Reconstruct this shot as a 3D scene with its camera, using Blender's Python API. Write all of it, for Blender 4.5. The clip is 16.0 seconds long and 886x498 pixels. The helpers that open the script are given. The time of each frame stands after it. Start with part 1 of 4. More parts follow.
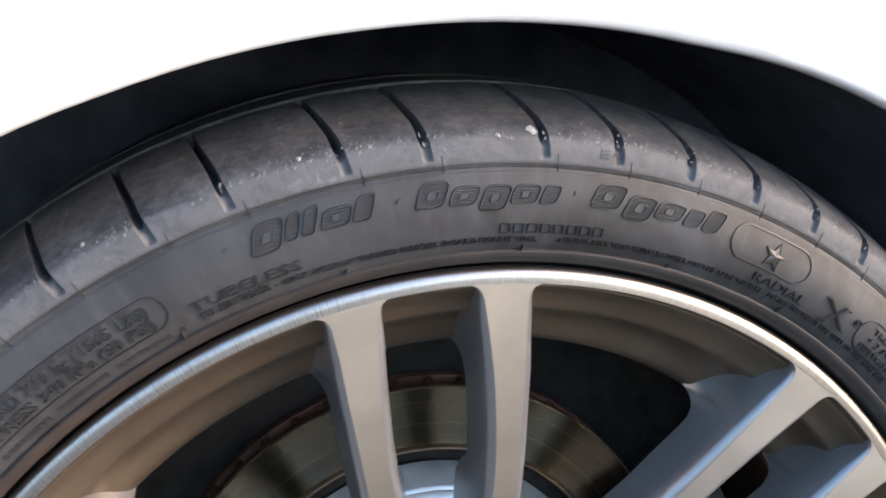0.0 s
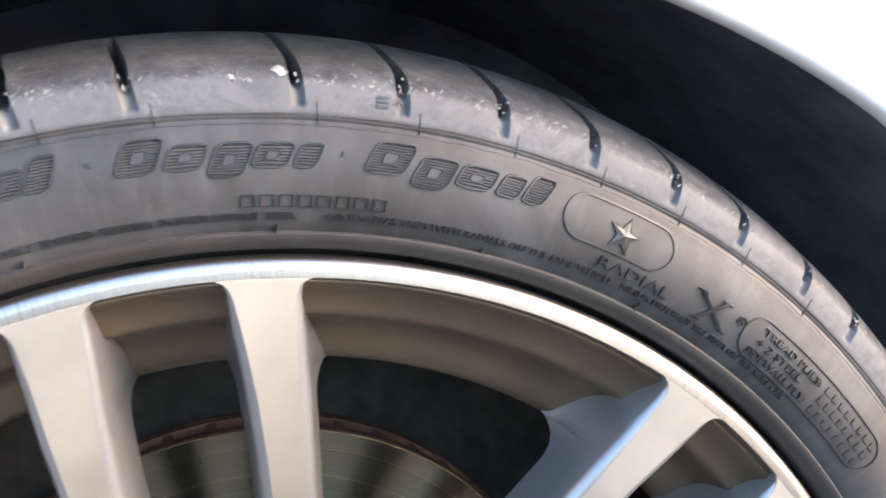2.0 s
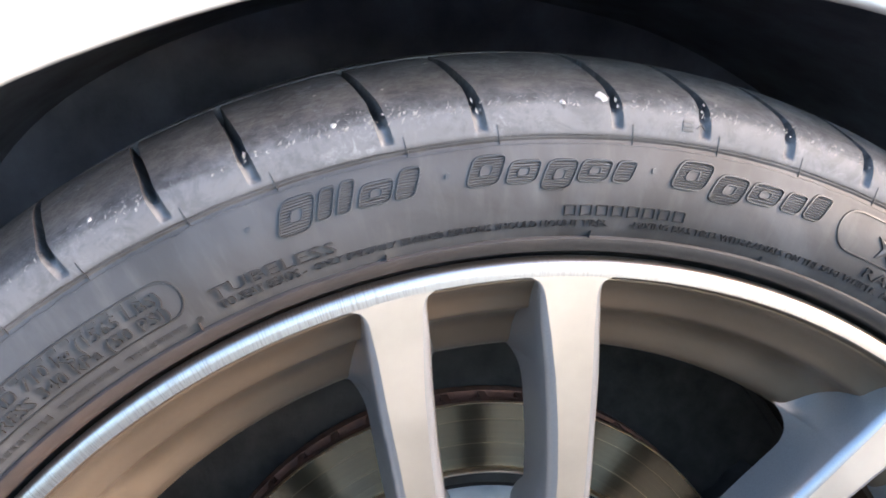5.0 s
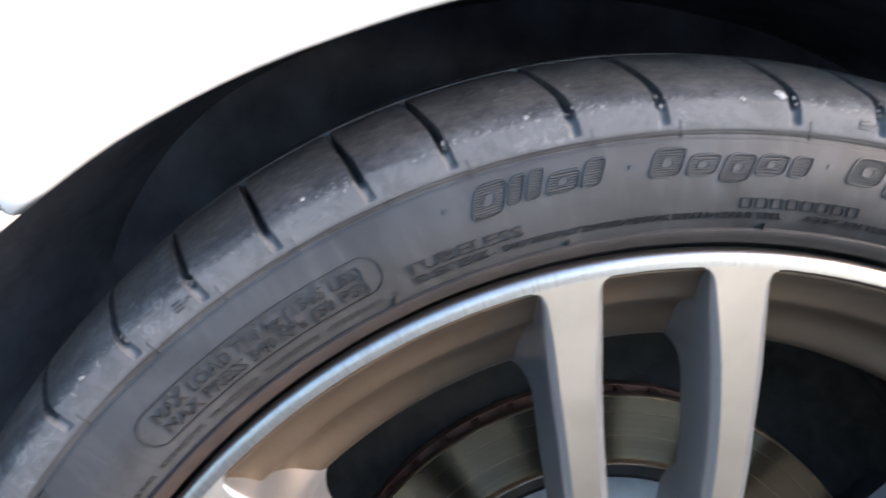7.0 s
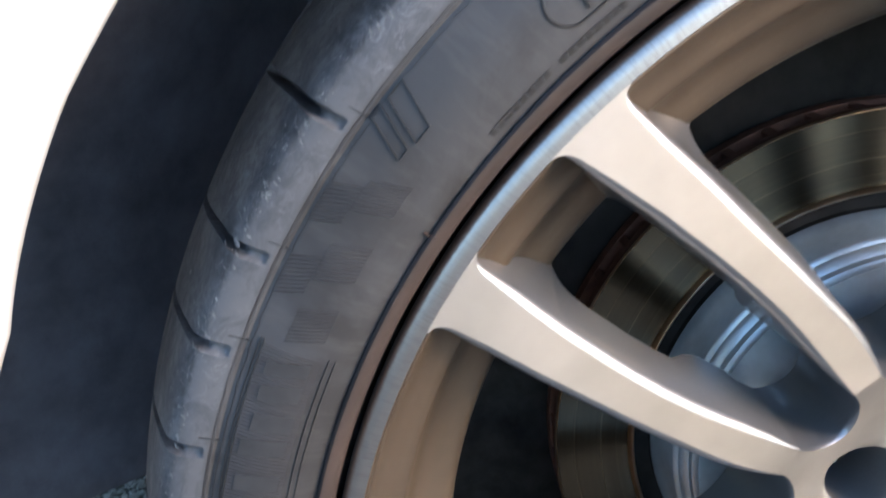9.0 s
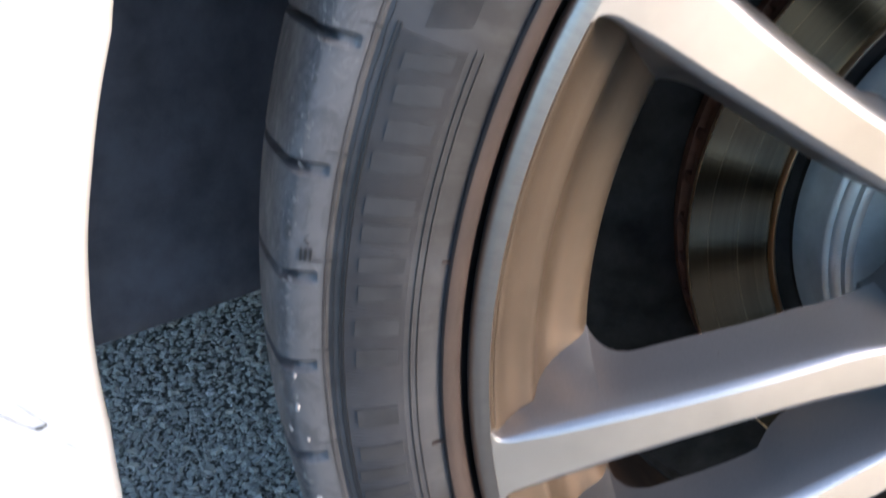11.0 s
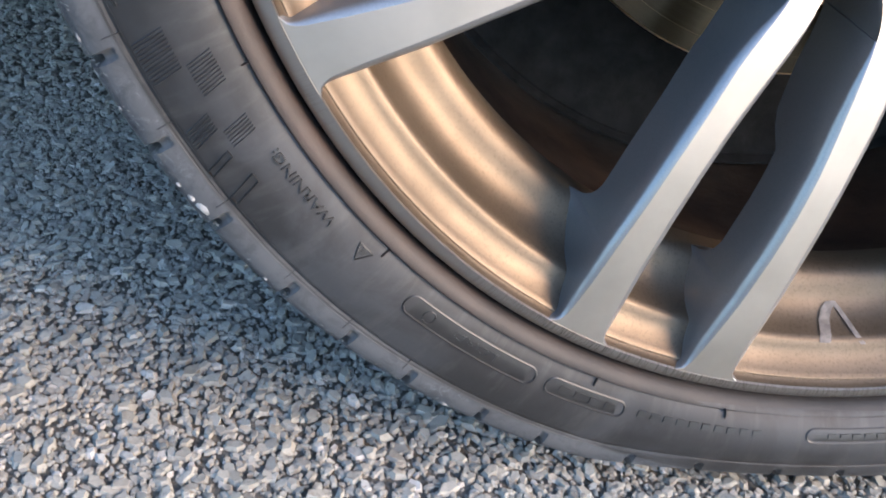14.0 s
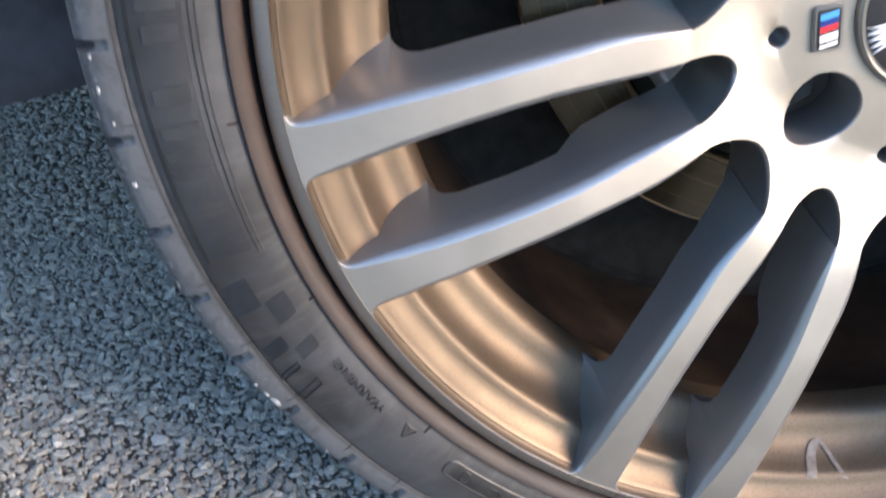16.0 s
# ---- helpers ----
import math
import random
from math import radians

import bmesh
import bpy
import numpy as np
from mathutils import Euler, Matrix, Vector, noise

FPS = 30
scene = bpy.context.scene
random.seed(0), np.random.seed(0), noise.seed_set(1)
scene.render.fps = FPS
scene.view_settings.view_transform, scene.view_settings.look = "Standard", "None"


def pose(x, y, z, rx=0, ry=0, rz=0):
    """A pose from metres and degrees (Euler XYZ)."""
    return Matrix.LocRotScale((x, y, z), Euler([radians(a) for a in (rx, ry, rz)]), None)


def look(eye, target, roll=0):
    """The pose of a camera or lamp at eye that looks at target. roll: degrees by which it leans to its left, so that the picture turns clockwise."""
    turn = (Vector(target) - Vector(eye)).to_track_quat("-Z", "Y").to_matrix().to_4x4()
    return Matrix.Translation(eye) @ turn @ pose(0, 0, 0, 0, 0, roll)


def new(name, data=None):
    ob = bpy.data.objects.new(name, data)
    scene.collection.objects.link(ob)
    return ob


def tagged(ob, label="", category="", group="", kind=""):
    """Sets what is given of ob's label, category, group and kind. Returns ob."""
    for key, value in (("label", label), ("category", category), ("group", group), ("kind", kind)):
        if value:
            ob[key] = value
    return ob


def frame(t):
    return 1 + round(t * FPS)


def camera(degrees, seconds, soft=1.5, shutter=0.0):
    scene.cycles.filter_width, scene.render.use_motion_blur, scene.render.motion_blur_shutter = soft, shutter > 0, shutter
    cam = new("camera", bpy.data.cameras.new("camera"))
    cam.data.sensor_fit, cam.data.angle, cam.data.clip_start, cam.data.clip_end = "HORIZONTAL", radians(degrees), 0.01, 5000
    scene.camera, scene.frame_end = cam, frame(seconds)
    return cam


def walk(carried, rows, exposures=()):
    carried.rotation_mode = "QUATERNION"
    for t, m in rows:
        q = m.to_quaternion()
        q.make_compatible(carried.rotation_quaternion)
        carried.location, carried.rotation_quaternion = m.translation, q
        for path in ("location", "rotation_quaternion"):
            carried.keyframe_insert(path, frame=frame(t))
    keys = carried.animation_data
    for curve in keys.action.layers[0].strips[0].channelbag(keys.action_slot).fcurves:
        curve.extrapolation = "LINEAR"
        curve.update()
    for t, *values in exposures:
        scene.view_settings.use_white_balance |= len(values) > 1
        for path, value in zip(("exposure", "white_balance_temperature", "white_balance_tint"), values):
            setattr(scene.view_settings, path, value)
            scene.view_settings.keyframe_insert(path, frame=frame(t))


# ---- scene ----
from mathutils.bvhtree import BVHTree

cam = camera(55.76, 16.0, soft=1.7, shutter=0.4)
ROWS = [
    (0.0, pose(-0.1029, -0.3122, 0.6535, 77.37, -1.94, -13.15)),
    (0.5, pose(-0.1012, -0.3190, 0.6528, 77.81, -0.75, -11.00)),
    (1.0, pose(-0.0608, -0.2866, 0.6138, 79.21, -2.83, -11.88)),
    (1.5, pose(-0.0426, -0.2695, 0.6164, 81.07, -2.02, -13.51)),
    (2.0, pose(-0.0111, -0.2562, 0.6143, 81.30, -0.30, -14.69)),
    (2.5, pose(0.0049, -0.2534, 0.6177, 80.44, 1.01, -13.71)),
    (3.0, pose(-0.0084, -0.2523, 0.6172, 80.22, 0.68, -12.59)),
    (3.5, pose(-0.0360, -0.2586, 0.6178, 80.02, 0.05, -11.07)),
    (4.0, pose(-0.0634, -0.2661, 0.6177, 81.42, -0.49, -10.17)),
    (4.2, pose(-0.0713, -0.2688, 0.6220, 81.14, -0.79, -10.09)),
    (6.3, pose(-0.1002, -0.2833, 0.6306, 77.81, -2.48, -6.24)),
    (6.5, pose(-0.0977, -0.2858, 0.6277, 78.68, -2.23, -5.63)),
    (7.0, pose(-0.1313, -0.2908, 0.6206, 80.10, -2.54, -3.78)),
    (7.5, pose(-0.1640, -0.2788, 0.5926, 78.81, -4.67, -2.97)),
    (8.0, pose(-0.2062, -0.2641, 0.5579, 77.31, -6.67, -1.98)),
    (8.5, pose(-0.2396, -0.2465, 0.5359, 75.38, -6.55, -2.98)),
    (8.7, pose(-0.2475, -0.2373, 0.5250, 73.33, -6.09, -3.72)),
    (10.8, pose(-0.2688, -0.2055, 0.4555, 64.37, -3.55, -0.36)),
    (11.0, pose(-0.2735, -0.2140, 0.4417, 64.30, -4.10, 0.15)),
    (11.5, pose(-0.2703, -0.2227, 0.3998, 63.55, -4.39, 0.52)),
    (12.0, pose(-0.2628, -0.2325, 0.3790, 62.62, -4.23, -0.22)),
    (12.5, pose(-0.2467, -0.2412, 0.3491, 60.75, -4.32, -0.72)),
    (13.0, pose(-0.2331, -0.2432, 0.3293, 58.26, -4.45, -1.56)),
    (13.5, pose(-0.2099, -0.2455, 0.3135, 56.52, -4.93, -1.96)),
    (14.0, pose(-0.1956, -0.2587, 0.3105, 54.95, -5.63, -2.11)),
    (14.5, pose(-0.1952, -0.2642, 0.3162, 54.23, -6.09, -2.04)),
    (15.0, pose(-0.2027, -0.2616, 0.3472, 54.03, -5.75, -1.98)),
    (15.5, pose(-0.2102, -0.2687, 0.3672, 54.62, -4.74, -1.84)),
    (16.0, pose(-0.2068, -0.2683, 0.4012, 56.34, -3.40, -1.65)),
]
EXPOSURES = [(0.0, 2.05, 5480, 9), (0.5, 1.95, 5480, 9), (1.0, 2.67, 5620, 10), (1.5, 2.85, 5620, 10), (3.5, 2.88, 5560, 9), (4.2, 2.88, 5480, 10), (6.5, 2.7, 5150, 7),
             (7.0, 2.28, 5140, 7), (8.5, 1.98, 5140, 7), (11.0, 1.99, 5240, 8), (12.0, 2.25, 5440, 9), (13.0, 2.17, 5300, 8), (14.5, 1.92, 5220, 7), (16.0, 1.97, 5220, 7)]
walk(cam, ROWS, EXPOSURES)

# ---- sky and sun ----
world = bpy.data.worlds.new("sky")
scene.world = world
world.use_nodes = True
wn = world.node_tree
sky = wn.nodes.new("ShaderNodeTexSky")
sky.sky_type = "NISHITA"
sky.sun_disc = False
sky.sun_elevation = radians(24)
sky.sun_rotation = radians(119)
sky.air_density, sky.dust_density, sky.ozone_density = 1.0, 1.2, 1.0
wn.nodes["Background"].inputs["Strength"].default_value = 0.15
haze = wn.nodes.new("ShaderNodeHueSaturation")
haze.inputs["Saturation"].default_value = 0.88
wn.links.new(sky.outputs["Color"], haze.inputs["Color"])
wn.links.new(haze.outputs["Color"], wn.nodes["Background"].inputs["Color"])
sun_data = bpy.data.lights.new("sun", "SUN")
sun_data.energy = 1.75
sun_data.angle = radians(30)
sun_data.color = (1.0, 0.57, 0.28)
sun = new("sun", sun_data)
sun.matrix_world = look((2.7, -1.5, 1.68), (0, 0, 0.3))

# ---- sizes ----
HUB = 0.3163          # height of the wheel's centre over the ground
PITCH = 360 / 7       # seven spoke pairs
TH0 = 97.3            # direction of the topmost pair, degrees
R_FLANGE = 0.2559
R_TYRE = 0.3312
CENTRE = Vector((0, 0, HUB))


def lerp(table, v):
    return float(np.interp(v, [a for a, _ in table], [b for _, b in table]))


def polar(r, deg, y):
    a = radians(deg)
    return (r * math.cos(a), y, r * math.sin(a))


# ---- materials ----
class Mat:
    """A node material with short ways to add nodes."""

    def __init__(self, name, base=(0.5, 0.5, 0.5), rough=0.5, metal=0.0):
        self.m = bpy.data.materials.new(name)
        self.m.use_nodes = True
        self.t = self.m.node_tree
        self.p = self.t.nodes["Principled BSDF"]
        self.p.inputs["Base Color"].default_value = (*base, 1)
        self.p.inputs["Roughness"].default_value = rough
        self.p.inputs["Metallic"].default_value = metal
        self.co = self.t.nodes.new("ShaderNodeTexCoord").outputs["Object"]

    def node(self, kind, **ins):
        n = self.t.nodes.new(kind)
        for k, v in ins.items():
            self.put(n.inputs[k.replace("_", " ")], v)
        return n

    def put(self, socket, v):
        if isinstance(v, bpy.types.NodeSocket):
            self.t.links.new(v, socket)
        else:
            socket.default_value = v

    def noise(self, scale, detail=4.0, rough=0.55, vec=None, distort=0.0):
        n = self.node("ShaderNodeTexNoise", Vector=vec or self.co, Scale=scale, Detail=detail, Roughness=rough, Distortion=distort)
        return n.outputs["Fac"]

    def cells(self, scale, vec=None, out="Distance"):
        n = self.node("ShaderNodeTexVoronoi", Vector=vec or self.co, Scale=scale)
        return n.outputs[out]

    def math(self, op, a, b=0.0, c=0.0, clamp=False):
        n = self.t.nodes.new("ShaderNodeMath")
        n.operation, n.use_clamp = op, clamp
        for i, v in enumerate((a, b, c)):
            self.put(n.inputs[i], v)
        return n.outputs[0]

    def ramp(self, fac, stops):
        n = self.node("ShaderNodeValToRGB", Fac=fac)
        els = n.color_ramp.elements
        while len(els) < len(stops):
            els.new(0.5)
        for e, (pos, col) in zip(els, stops):
            e.position = pos
            e.color = (*col, 1) if isinstance(col, tuple) else (col, col, col, 1)
        return n.outputs["Color"]

    def mix(self, fac, a, b):
        n = self.t.nodes.new("ShaderNodeMix")
        n.data_type = "RGBA"
        self.put(n.inputs[0], fac)
        self.put(n.inputs[6], a if isinstance(a, bpy.types.NodeSocket) else (*a, 1))
        self.put(n.inputs[7], b if isinstance(b, bpy.types.NodeSocket) else (*b, 1))
        return n.outputs[2]

    def radius(self):
        s = self.node("ShaderNodeSeparateXYZ", Vector=self.co)
        x, z = s.outputs["X"], s.outputs["Z"]
        return self.math("SQRT", self.math("ADD", self.math("MULTIPLY", x, x), self.math("MULTIPLY", z, z)))

    def axis(self, which):
        return self.node("ShaderNodeSeparateXYZ", Vector=self.co).outputs[which]

    def color(self, v):
        self.put(self.p.inputs["Base Color"], v)

    def rough(self, v):
        self.put(self.p.inputs["Roughness"], v)

    def bump(self, height, strength=0.3, dist=0.001):
        n = self.node("ShaderNodeBump", Height=height, Strength=strength, Distance=dist)
        self.put(self.p.inputs["Normal"], n.outputs["Normal"])
        return n

    def island(self):
        return self.t.nodes.new("ShaderNodeNewGeometry").outputs["Random Per Island"]


def rubber_material(name, base=0.036, dust=0.35):
    m = Mat(name, rough=0.6)
    r = m.radius()
    big = m.noise(9, 4)
    fine = m.noise(160, 5, 0.6)
    col = m.ramp(big, [(0.3, (base * 0.76, base * 0.785, base * 0.83)), (0.7, (base * 1.26, base * 1.29, base * 1.35))])
    # wet-looking stains with soft edges
    stain = m.ramp(m.noise(17, 6, 0.62, None, 0.6), [(0.42, 0.75), (0.56, 0.0)])
    col = m.mix(stain, col, (base * 0.42, base * 0.40, base * 0.38))
    # dried run-off streaks, drawn out along the radius
    ang = m.math("ARCTAN2", m.axis("Z"), m.axis("X"))
    streak_v = m.node("ShaderNodeCombineXYZ", X=m.math("MULTIPLY", ang, 26.0), Y=m.math("MULTIPLY", r, 18.0)).outputs[0]
    streak = m.math("MULTIPLY", m.ramp(m.noise(1.6, 6, 0.65, streak_v), [(0.5, 0.0), (0.72, 1.0)]), dust)
    col = m.mix(streak, col, (base * 2.4, base * 2.34, base * 2.22))
    # the shoulder: a smooth, paler band below a scuffed tread edge
    edge = m.math("ADD", r, m.math("MULTIPLY", m.math("SUBTRACT", m.noise(70, 6, 0.75), 0.5), 0.006))
    band = m.ramp(m.math("MULTIPLY", m.math("SUBTRACT", r, 0.2990), 400.0, clamp=True), [(0.0, 0.0), (1.0, 1.0)])
    col = m.mix(m.math("MULTIPLY", band, 0.6), col, (base * 3.1, base * 3.18, base * 3.35))
    worn = m.ramp(m.math("MULTIPLY", m.math("SUBTRACT", edge, 0.3094), 700.0, clamp=True), [(0.0, 0.0), (1.0, 1.0)])
    scrape = m.ramp(m.math("MULTIPLY_ADD", m.noise(70, 6, 0.7), 0.5, m.math("MULTIPLY", m.noise(260, 7, 0.75), 0.5)), [(0.42, 0.0), (0.60, 1.0)])
    high = m.ramp(m.math("MULTIPLY", m.math("SUBTRACT", edge, 0.3128), 160.0, clamp=True), [(0.0, 0.0), (1.0, 1.0)])
    tread = m.mix(high, m.mix(scrape, (0.020, 0.021, 0.024), (0.080, 0.083, 0.088)), m.mix(scrape, (0.036, 0.033, 0.030), (0.112, 0.103, 0.094)))
    col = m.mix(m.math("MULTIPLY", worn, 0.95), col, tread)
    near = m.ramp(m.math("ABSOLUTE", m.math("MULTIPLY", m.math("SUBTRACT", edge, 0.3122), 200.0)), [(0.2, 1.0), (0.95, 0.0)])
    chips = m.ramp(m.noise(330, 5, 0.78, None, 2.5), [(0.60, 0.0), (0.66, 1.0)])
    chips = m.math("MULTIPLY", chips, m.ramp(m.noise(34, 3), [(0.34, 0.0), (0.50, 1.0)]))
    col = m.mix(m.math("MULTIPLY", m.math("MULTIPLY", near, chips), 0.8), col, (0.34, 0.33, 0.31))
    dots = m.ramp(m.cells(150), [(0.05, 1.0), (0.11, 0.0)])
    dots = m.math("MULTIPLY", m.math("MULTIPLY", dots, worn), m.ramp(m.noise(60, 2), [(0.55, 0.0), (0.62, 1.0)]))
    col = m.mix(dots, col, (0.42, 0.38, 0.33))
    seam_r = m.math("ADD", r, m.math("MULTIPLY", m.math("SUBTRACT", m.noise(11, 4, 0.6), 0.5), 0.0022))
    seam = m.ramp(m.math("ABSOLUTE", m.math("MULTIPLY", m.math("SUBTRACT", seam_r, 0.2996), 1000.0)), [(0.22, 1.0), (0.50, 0.0)])
    seam = m.math("MULTIPLY", seam, m.ramp(m.noise(23, 3), [(0.36, 0.25), (0.55, 1.0)]))
    col = m.mix(m.math("MULTIPLY", seam, 0.7), col, (base * 0.25, base * 0.25, base * 0.25))
    mottle = m.math("MULTIPLY", m.ramp(m.noise(85, 7, 0.75, None, 0.8), [(0.47, 0.0), (0.60, 0.5)]), band)
    col = m.mix(mottle, col, (base * 0.9, base * 0.96, base * 1.05))
    scuffs = m.ramp(m.noise(150, 9, 0.82, None, 1.6), [(0.52, 0.0), (0.62, 1.0)])
    scuffs = m.math("MULTIPLY", m.math("MULTIPLY", scuffs, band), m.ramp(m.noise(21, 4, 0.6), [(0.46, 0.0), (0.60, 1.0)]))
    col = m.mix(m.math("MULTIPLY", scuffs, 0.38), col, (0.22, 0.23, 0.245))
    m.color(col)
    m.rough(m.math("ADD", m.math("MULTIPLY", big, 0.18), m.math("ADD", m.math("MULTIPLY", worn, 0.03), m.math("ADD", m.math("MULTIPLY", band, 0.02), 0.50))))
    h = m.math("ADD", m.math("MULTIPLY", fine, 0.25), m.math("MULTIPLY", m.math("MULTIPLY", worn, m.noise(420, 5, 0.7)), 1.0))
    h = m.math("SUBTRACT", h, m.math("MULTIPLY", seam, 0.5))
    m.bump(h, 0.45, 0.0012)
    return m.m


def machined_material(name):
    m = Mat(name, (0.78, 0.765, 0.74), 0.3, 1.0)
    r = m.radius()
    lathe = m.math("SINE", m.math("MULTIPLY", r, 9000.0))
    cloud = m.noise(35, 5, 0.6)
    m.color(m.ramp(cloud, [(0.3, (0.358, 0.332, 0.290)), (0.7, (0.435, 0.405, 0.358))]))
    m.rough(m.math("ADD", m.math("MULTIPLY", cloud, 0.16), 0.51))
    m.p.inputs["Anisotropic"].default_value = 0.3
    m.bump(m.math("ADD", m.math("MULTIPLY", lathe, 0.2), m.noise(700, 3)), 0.05, 0.0002)
    return m.m


def silver_material(name, tone=0.36):
    m = Mat(name, (tone, tone, tone), 0.42, 0.68)
    flake = m.noise(2600, 2)
    dirt = m.noise(42, 6, 0.7)
    col = m.ramp(flake, [(0.3, (tone * 0.86, tone * 0.875, tone * 0.895)), (0.7, (tone * 1.08, tone * 1.085, tone * 1.10))])
    specks = m.ramp(m.noise(520, 5, 0.7), [(0.66, 0.0), (0.74, 1.0)])
    specks = m.math("MULTIPLY", specks, m.ramp(m.noise(30, 3), [(0.45, 0.0), (0.62, 0.7)]))
    col = m.mix(specks, col, (0.09, 0.075, 0.06))
    m.color(col)
    m.rough(m.math("ADD", m.math("MULTIPLY", dirt, 0.2), 0.24))
    m.p.inputs["Coat Weight"].default_value = 0.6
    m.p.inputs["Coat Roughness"].default_value = 0.14
    m.bump(dirt, 0.05, 0.0005)
    return m.m


def dusty_material(name):
    m = Mat(name, rough=0.42, metal=0.7)
    dirt = m.noise(60, 6, 0.7)
    streak = m.noise(14, 4, 0.6)
    col = m.ramp(streak, [(0.3, (0.086, 0.066, 0.045)), (0.7, (0.142, 0.109, 0.075))])
    specks = m.ramp(m.noise(760, 6, 0.8), [(0.52, 0.0), (0.62, 1.0)])
    specks = m.math("MULTIPLY", specks, m.math("MULTIPLY_ADD", m.axis("Z"), -7.0, -0.5, clamp=True))
    col = m.mix(m.math("MULTIPLY", specks, 0.6), col, (0.055, 0.040, 0.025))
    m.color(col)
    m.rough(m.math("ADD", m.math("MULTIPLY", dirt, 0.22), 0.36))
    m.bump(m.noise(520, 5, 0.7), 0.16, 0.0006)
    return m.m


def barrel_material(name):
    m = Mat(name, (0.2, 0.18, 0.16), 0.75, 0.0)
    d = m.noise(30, 6, 0.65)
    m.color(m.ramp(d, [(0.3, (0.014, 0.010, 0.007)), (0.7, (0.060, 0.037, 0.024))]))
    m.bump(m.noise(260, 5, 0.7), 0.5, 0.001)
    return m.m


def disc_material(name):
    m = Mat(name, (0.46, 0.45, 0.43), 0.2, 1.0)
    vec = m.node("ShaderNodeCombineXYZ", X=m.math("MULTIPLY", m.radius(), 900.0)).outputs[0]
    rings = m.noise(1.0, 5, 0.7, vec)
    broad = m.noise(0.16, 3, 0.6, vec)
    m.color(m.mix(m.ramp(broad, [(0.4, 0.0), (0.7, 0.5)]), m.ramp(rings, [(0.3, (0.070, 0.060, 0.040)), (0.7, (0.178, 0.155, 0.107))]), (0.045, 0.034, 0.025)))
    m.rough(m.math("ADD", m.math("MULTIPLY", rings, 0.14), 0.19))
    tangent = m.t.nodes.new("ShaderNodeTangent")
    tangent.direction_type, tangent.axis = "RADIAL", "Y"
    m.put(m.p.inputs["Tangent"], tangent.outputs["Tangent"])
    m.p.inputs["Anisotropic"].default_value = 0.85
    m.p.inputs["Anisotropic Rotation"].default_value = 0.25
    m.bump(rings, 0.06, 0.0003)
    return m.m


def lip_material(name):
    m = Mat(name, rough=0.36, metal=1.0)
    ang = m.math("ARCTAN2", m.axis("Z"), m.axis("X"))
    vec = m.node("ShaderNodeCombineXYZ", X=m.math("MULTIPLY", ang, 330.0), Y=m.math("MULTIPLY", m.radius(), 60.0)).outputs[0]
    nick = m.ramp(m.noise(1.3, 5, 0.75, vec), [(0.48, 0.0), (0.62, 1.0)])
    nick = m.math("MULTIPLY", nick, m.ramp(m.noise(7, 3), [(0.42, 0.06), (0.64, 0.9)]))
    m.color(m.mix(nick, (0.38, 0.358, 0.33), (0.14, 0.128, 0.114)))
    m.rough(m.math("ADD", m.math("MULTIPLY", nick, 0.25), 0.36))
    m.bump(nick, -0.25, 0.0008)
    return m.m


def plain_material(name, base, rough, metal=0.0, vary=0.25, scale=60, bump=0.15, bscale=400):
    m = Mat(name, base, rough, metal)
    d = m.noise(scale, 5, 0.6)
    lo = tuple(c * (1 - vary) for c in base)
    hi = tuple(min(1, c * (1 + vary)) for c in base)
    m.color(m.ramp(d, [(0.3, lo), (0.7, hi)]))
    m.rough(m.math("ADD", m.math("MULTIPLY", d, 0.15), rough - 0.07))
    if bump:
        m.bump(m.noise(bscale, 4, 0.65), bump, 0.0006)
    return m.m


def paint_material(name):
    m = Mat(name, (0.80, 0.80, 0.79), 0.35)
    d = m.noise(12, 5, 0.6)
    m.color(m.ramp(d, [(0.3, (0.70, 0.70, 0.695)), (0.7, (0.76, 0.76, 0.755))]))
    m.p.inputs["Coat Weight"].default_value = 0.8
    m.p.inputs["Coat Roughness"].default_value = 0.06
    return m.m


def stone_material(name):
    m = Mat(name, rough=0.8)
    rnd = m.island()
    col = m.ramp(rnd, [(0.0, (0.250, 0.246, 0.212)), (0.3, (0.315, 0.310, 0.267)), (0.65, (0.374, 0.368, 0.317)), (0.92, (0.436, 0.429, 0.372)), (1.0, (0.58, 0.57, 0.53))])
    patch = m.noise(3.2, 4, 0.6)
    col = m.mix(m.ramp(patch, [(0.4, 0.0), (0.65, 0.40)]), col, (0.185, 0.182, 0.171))
    pale = m.ramp(m.noise(11, 5, 0.6), [(0.665, 0.0), (0.70, 0.8)])
    col = m.mix(pale, col, (0.56, 0.555, 0.53))
    grit = m.noise(900, 4, 0.7)
    col = m.mix(m.math("MULTIPLY", grit, 0.55), col, (0.11, 0.108, 0.102))
    tar = m.ramp(m.noise(240, 5, 0.7), [(0.58, 0.0), (0.68, 0.5)])
    col = m.mix(tar, col, (0.075, 0.073, 0.070))
    m.color(col)
    m.rough(m.math("ADD", m.math("MULTIPLY", rnd, 0.25), 0.6))
    m.bump(grit, 0.6, 0.0012)
    return m.m


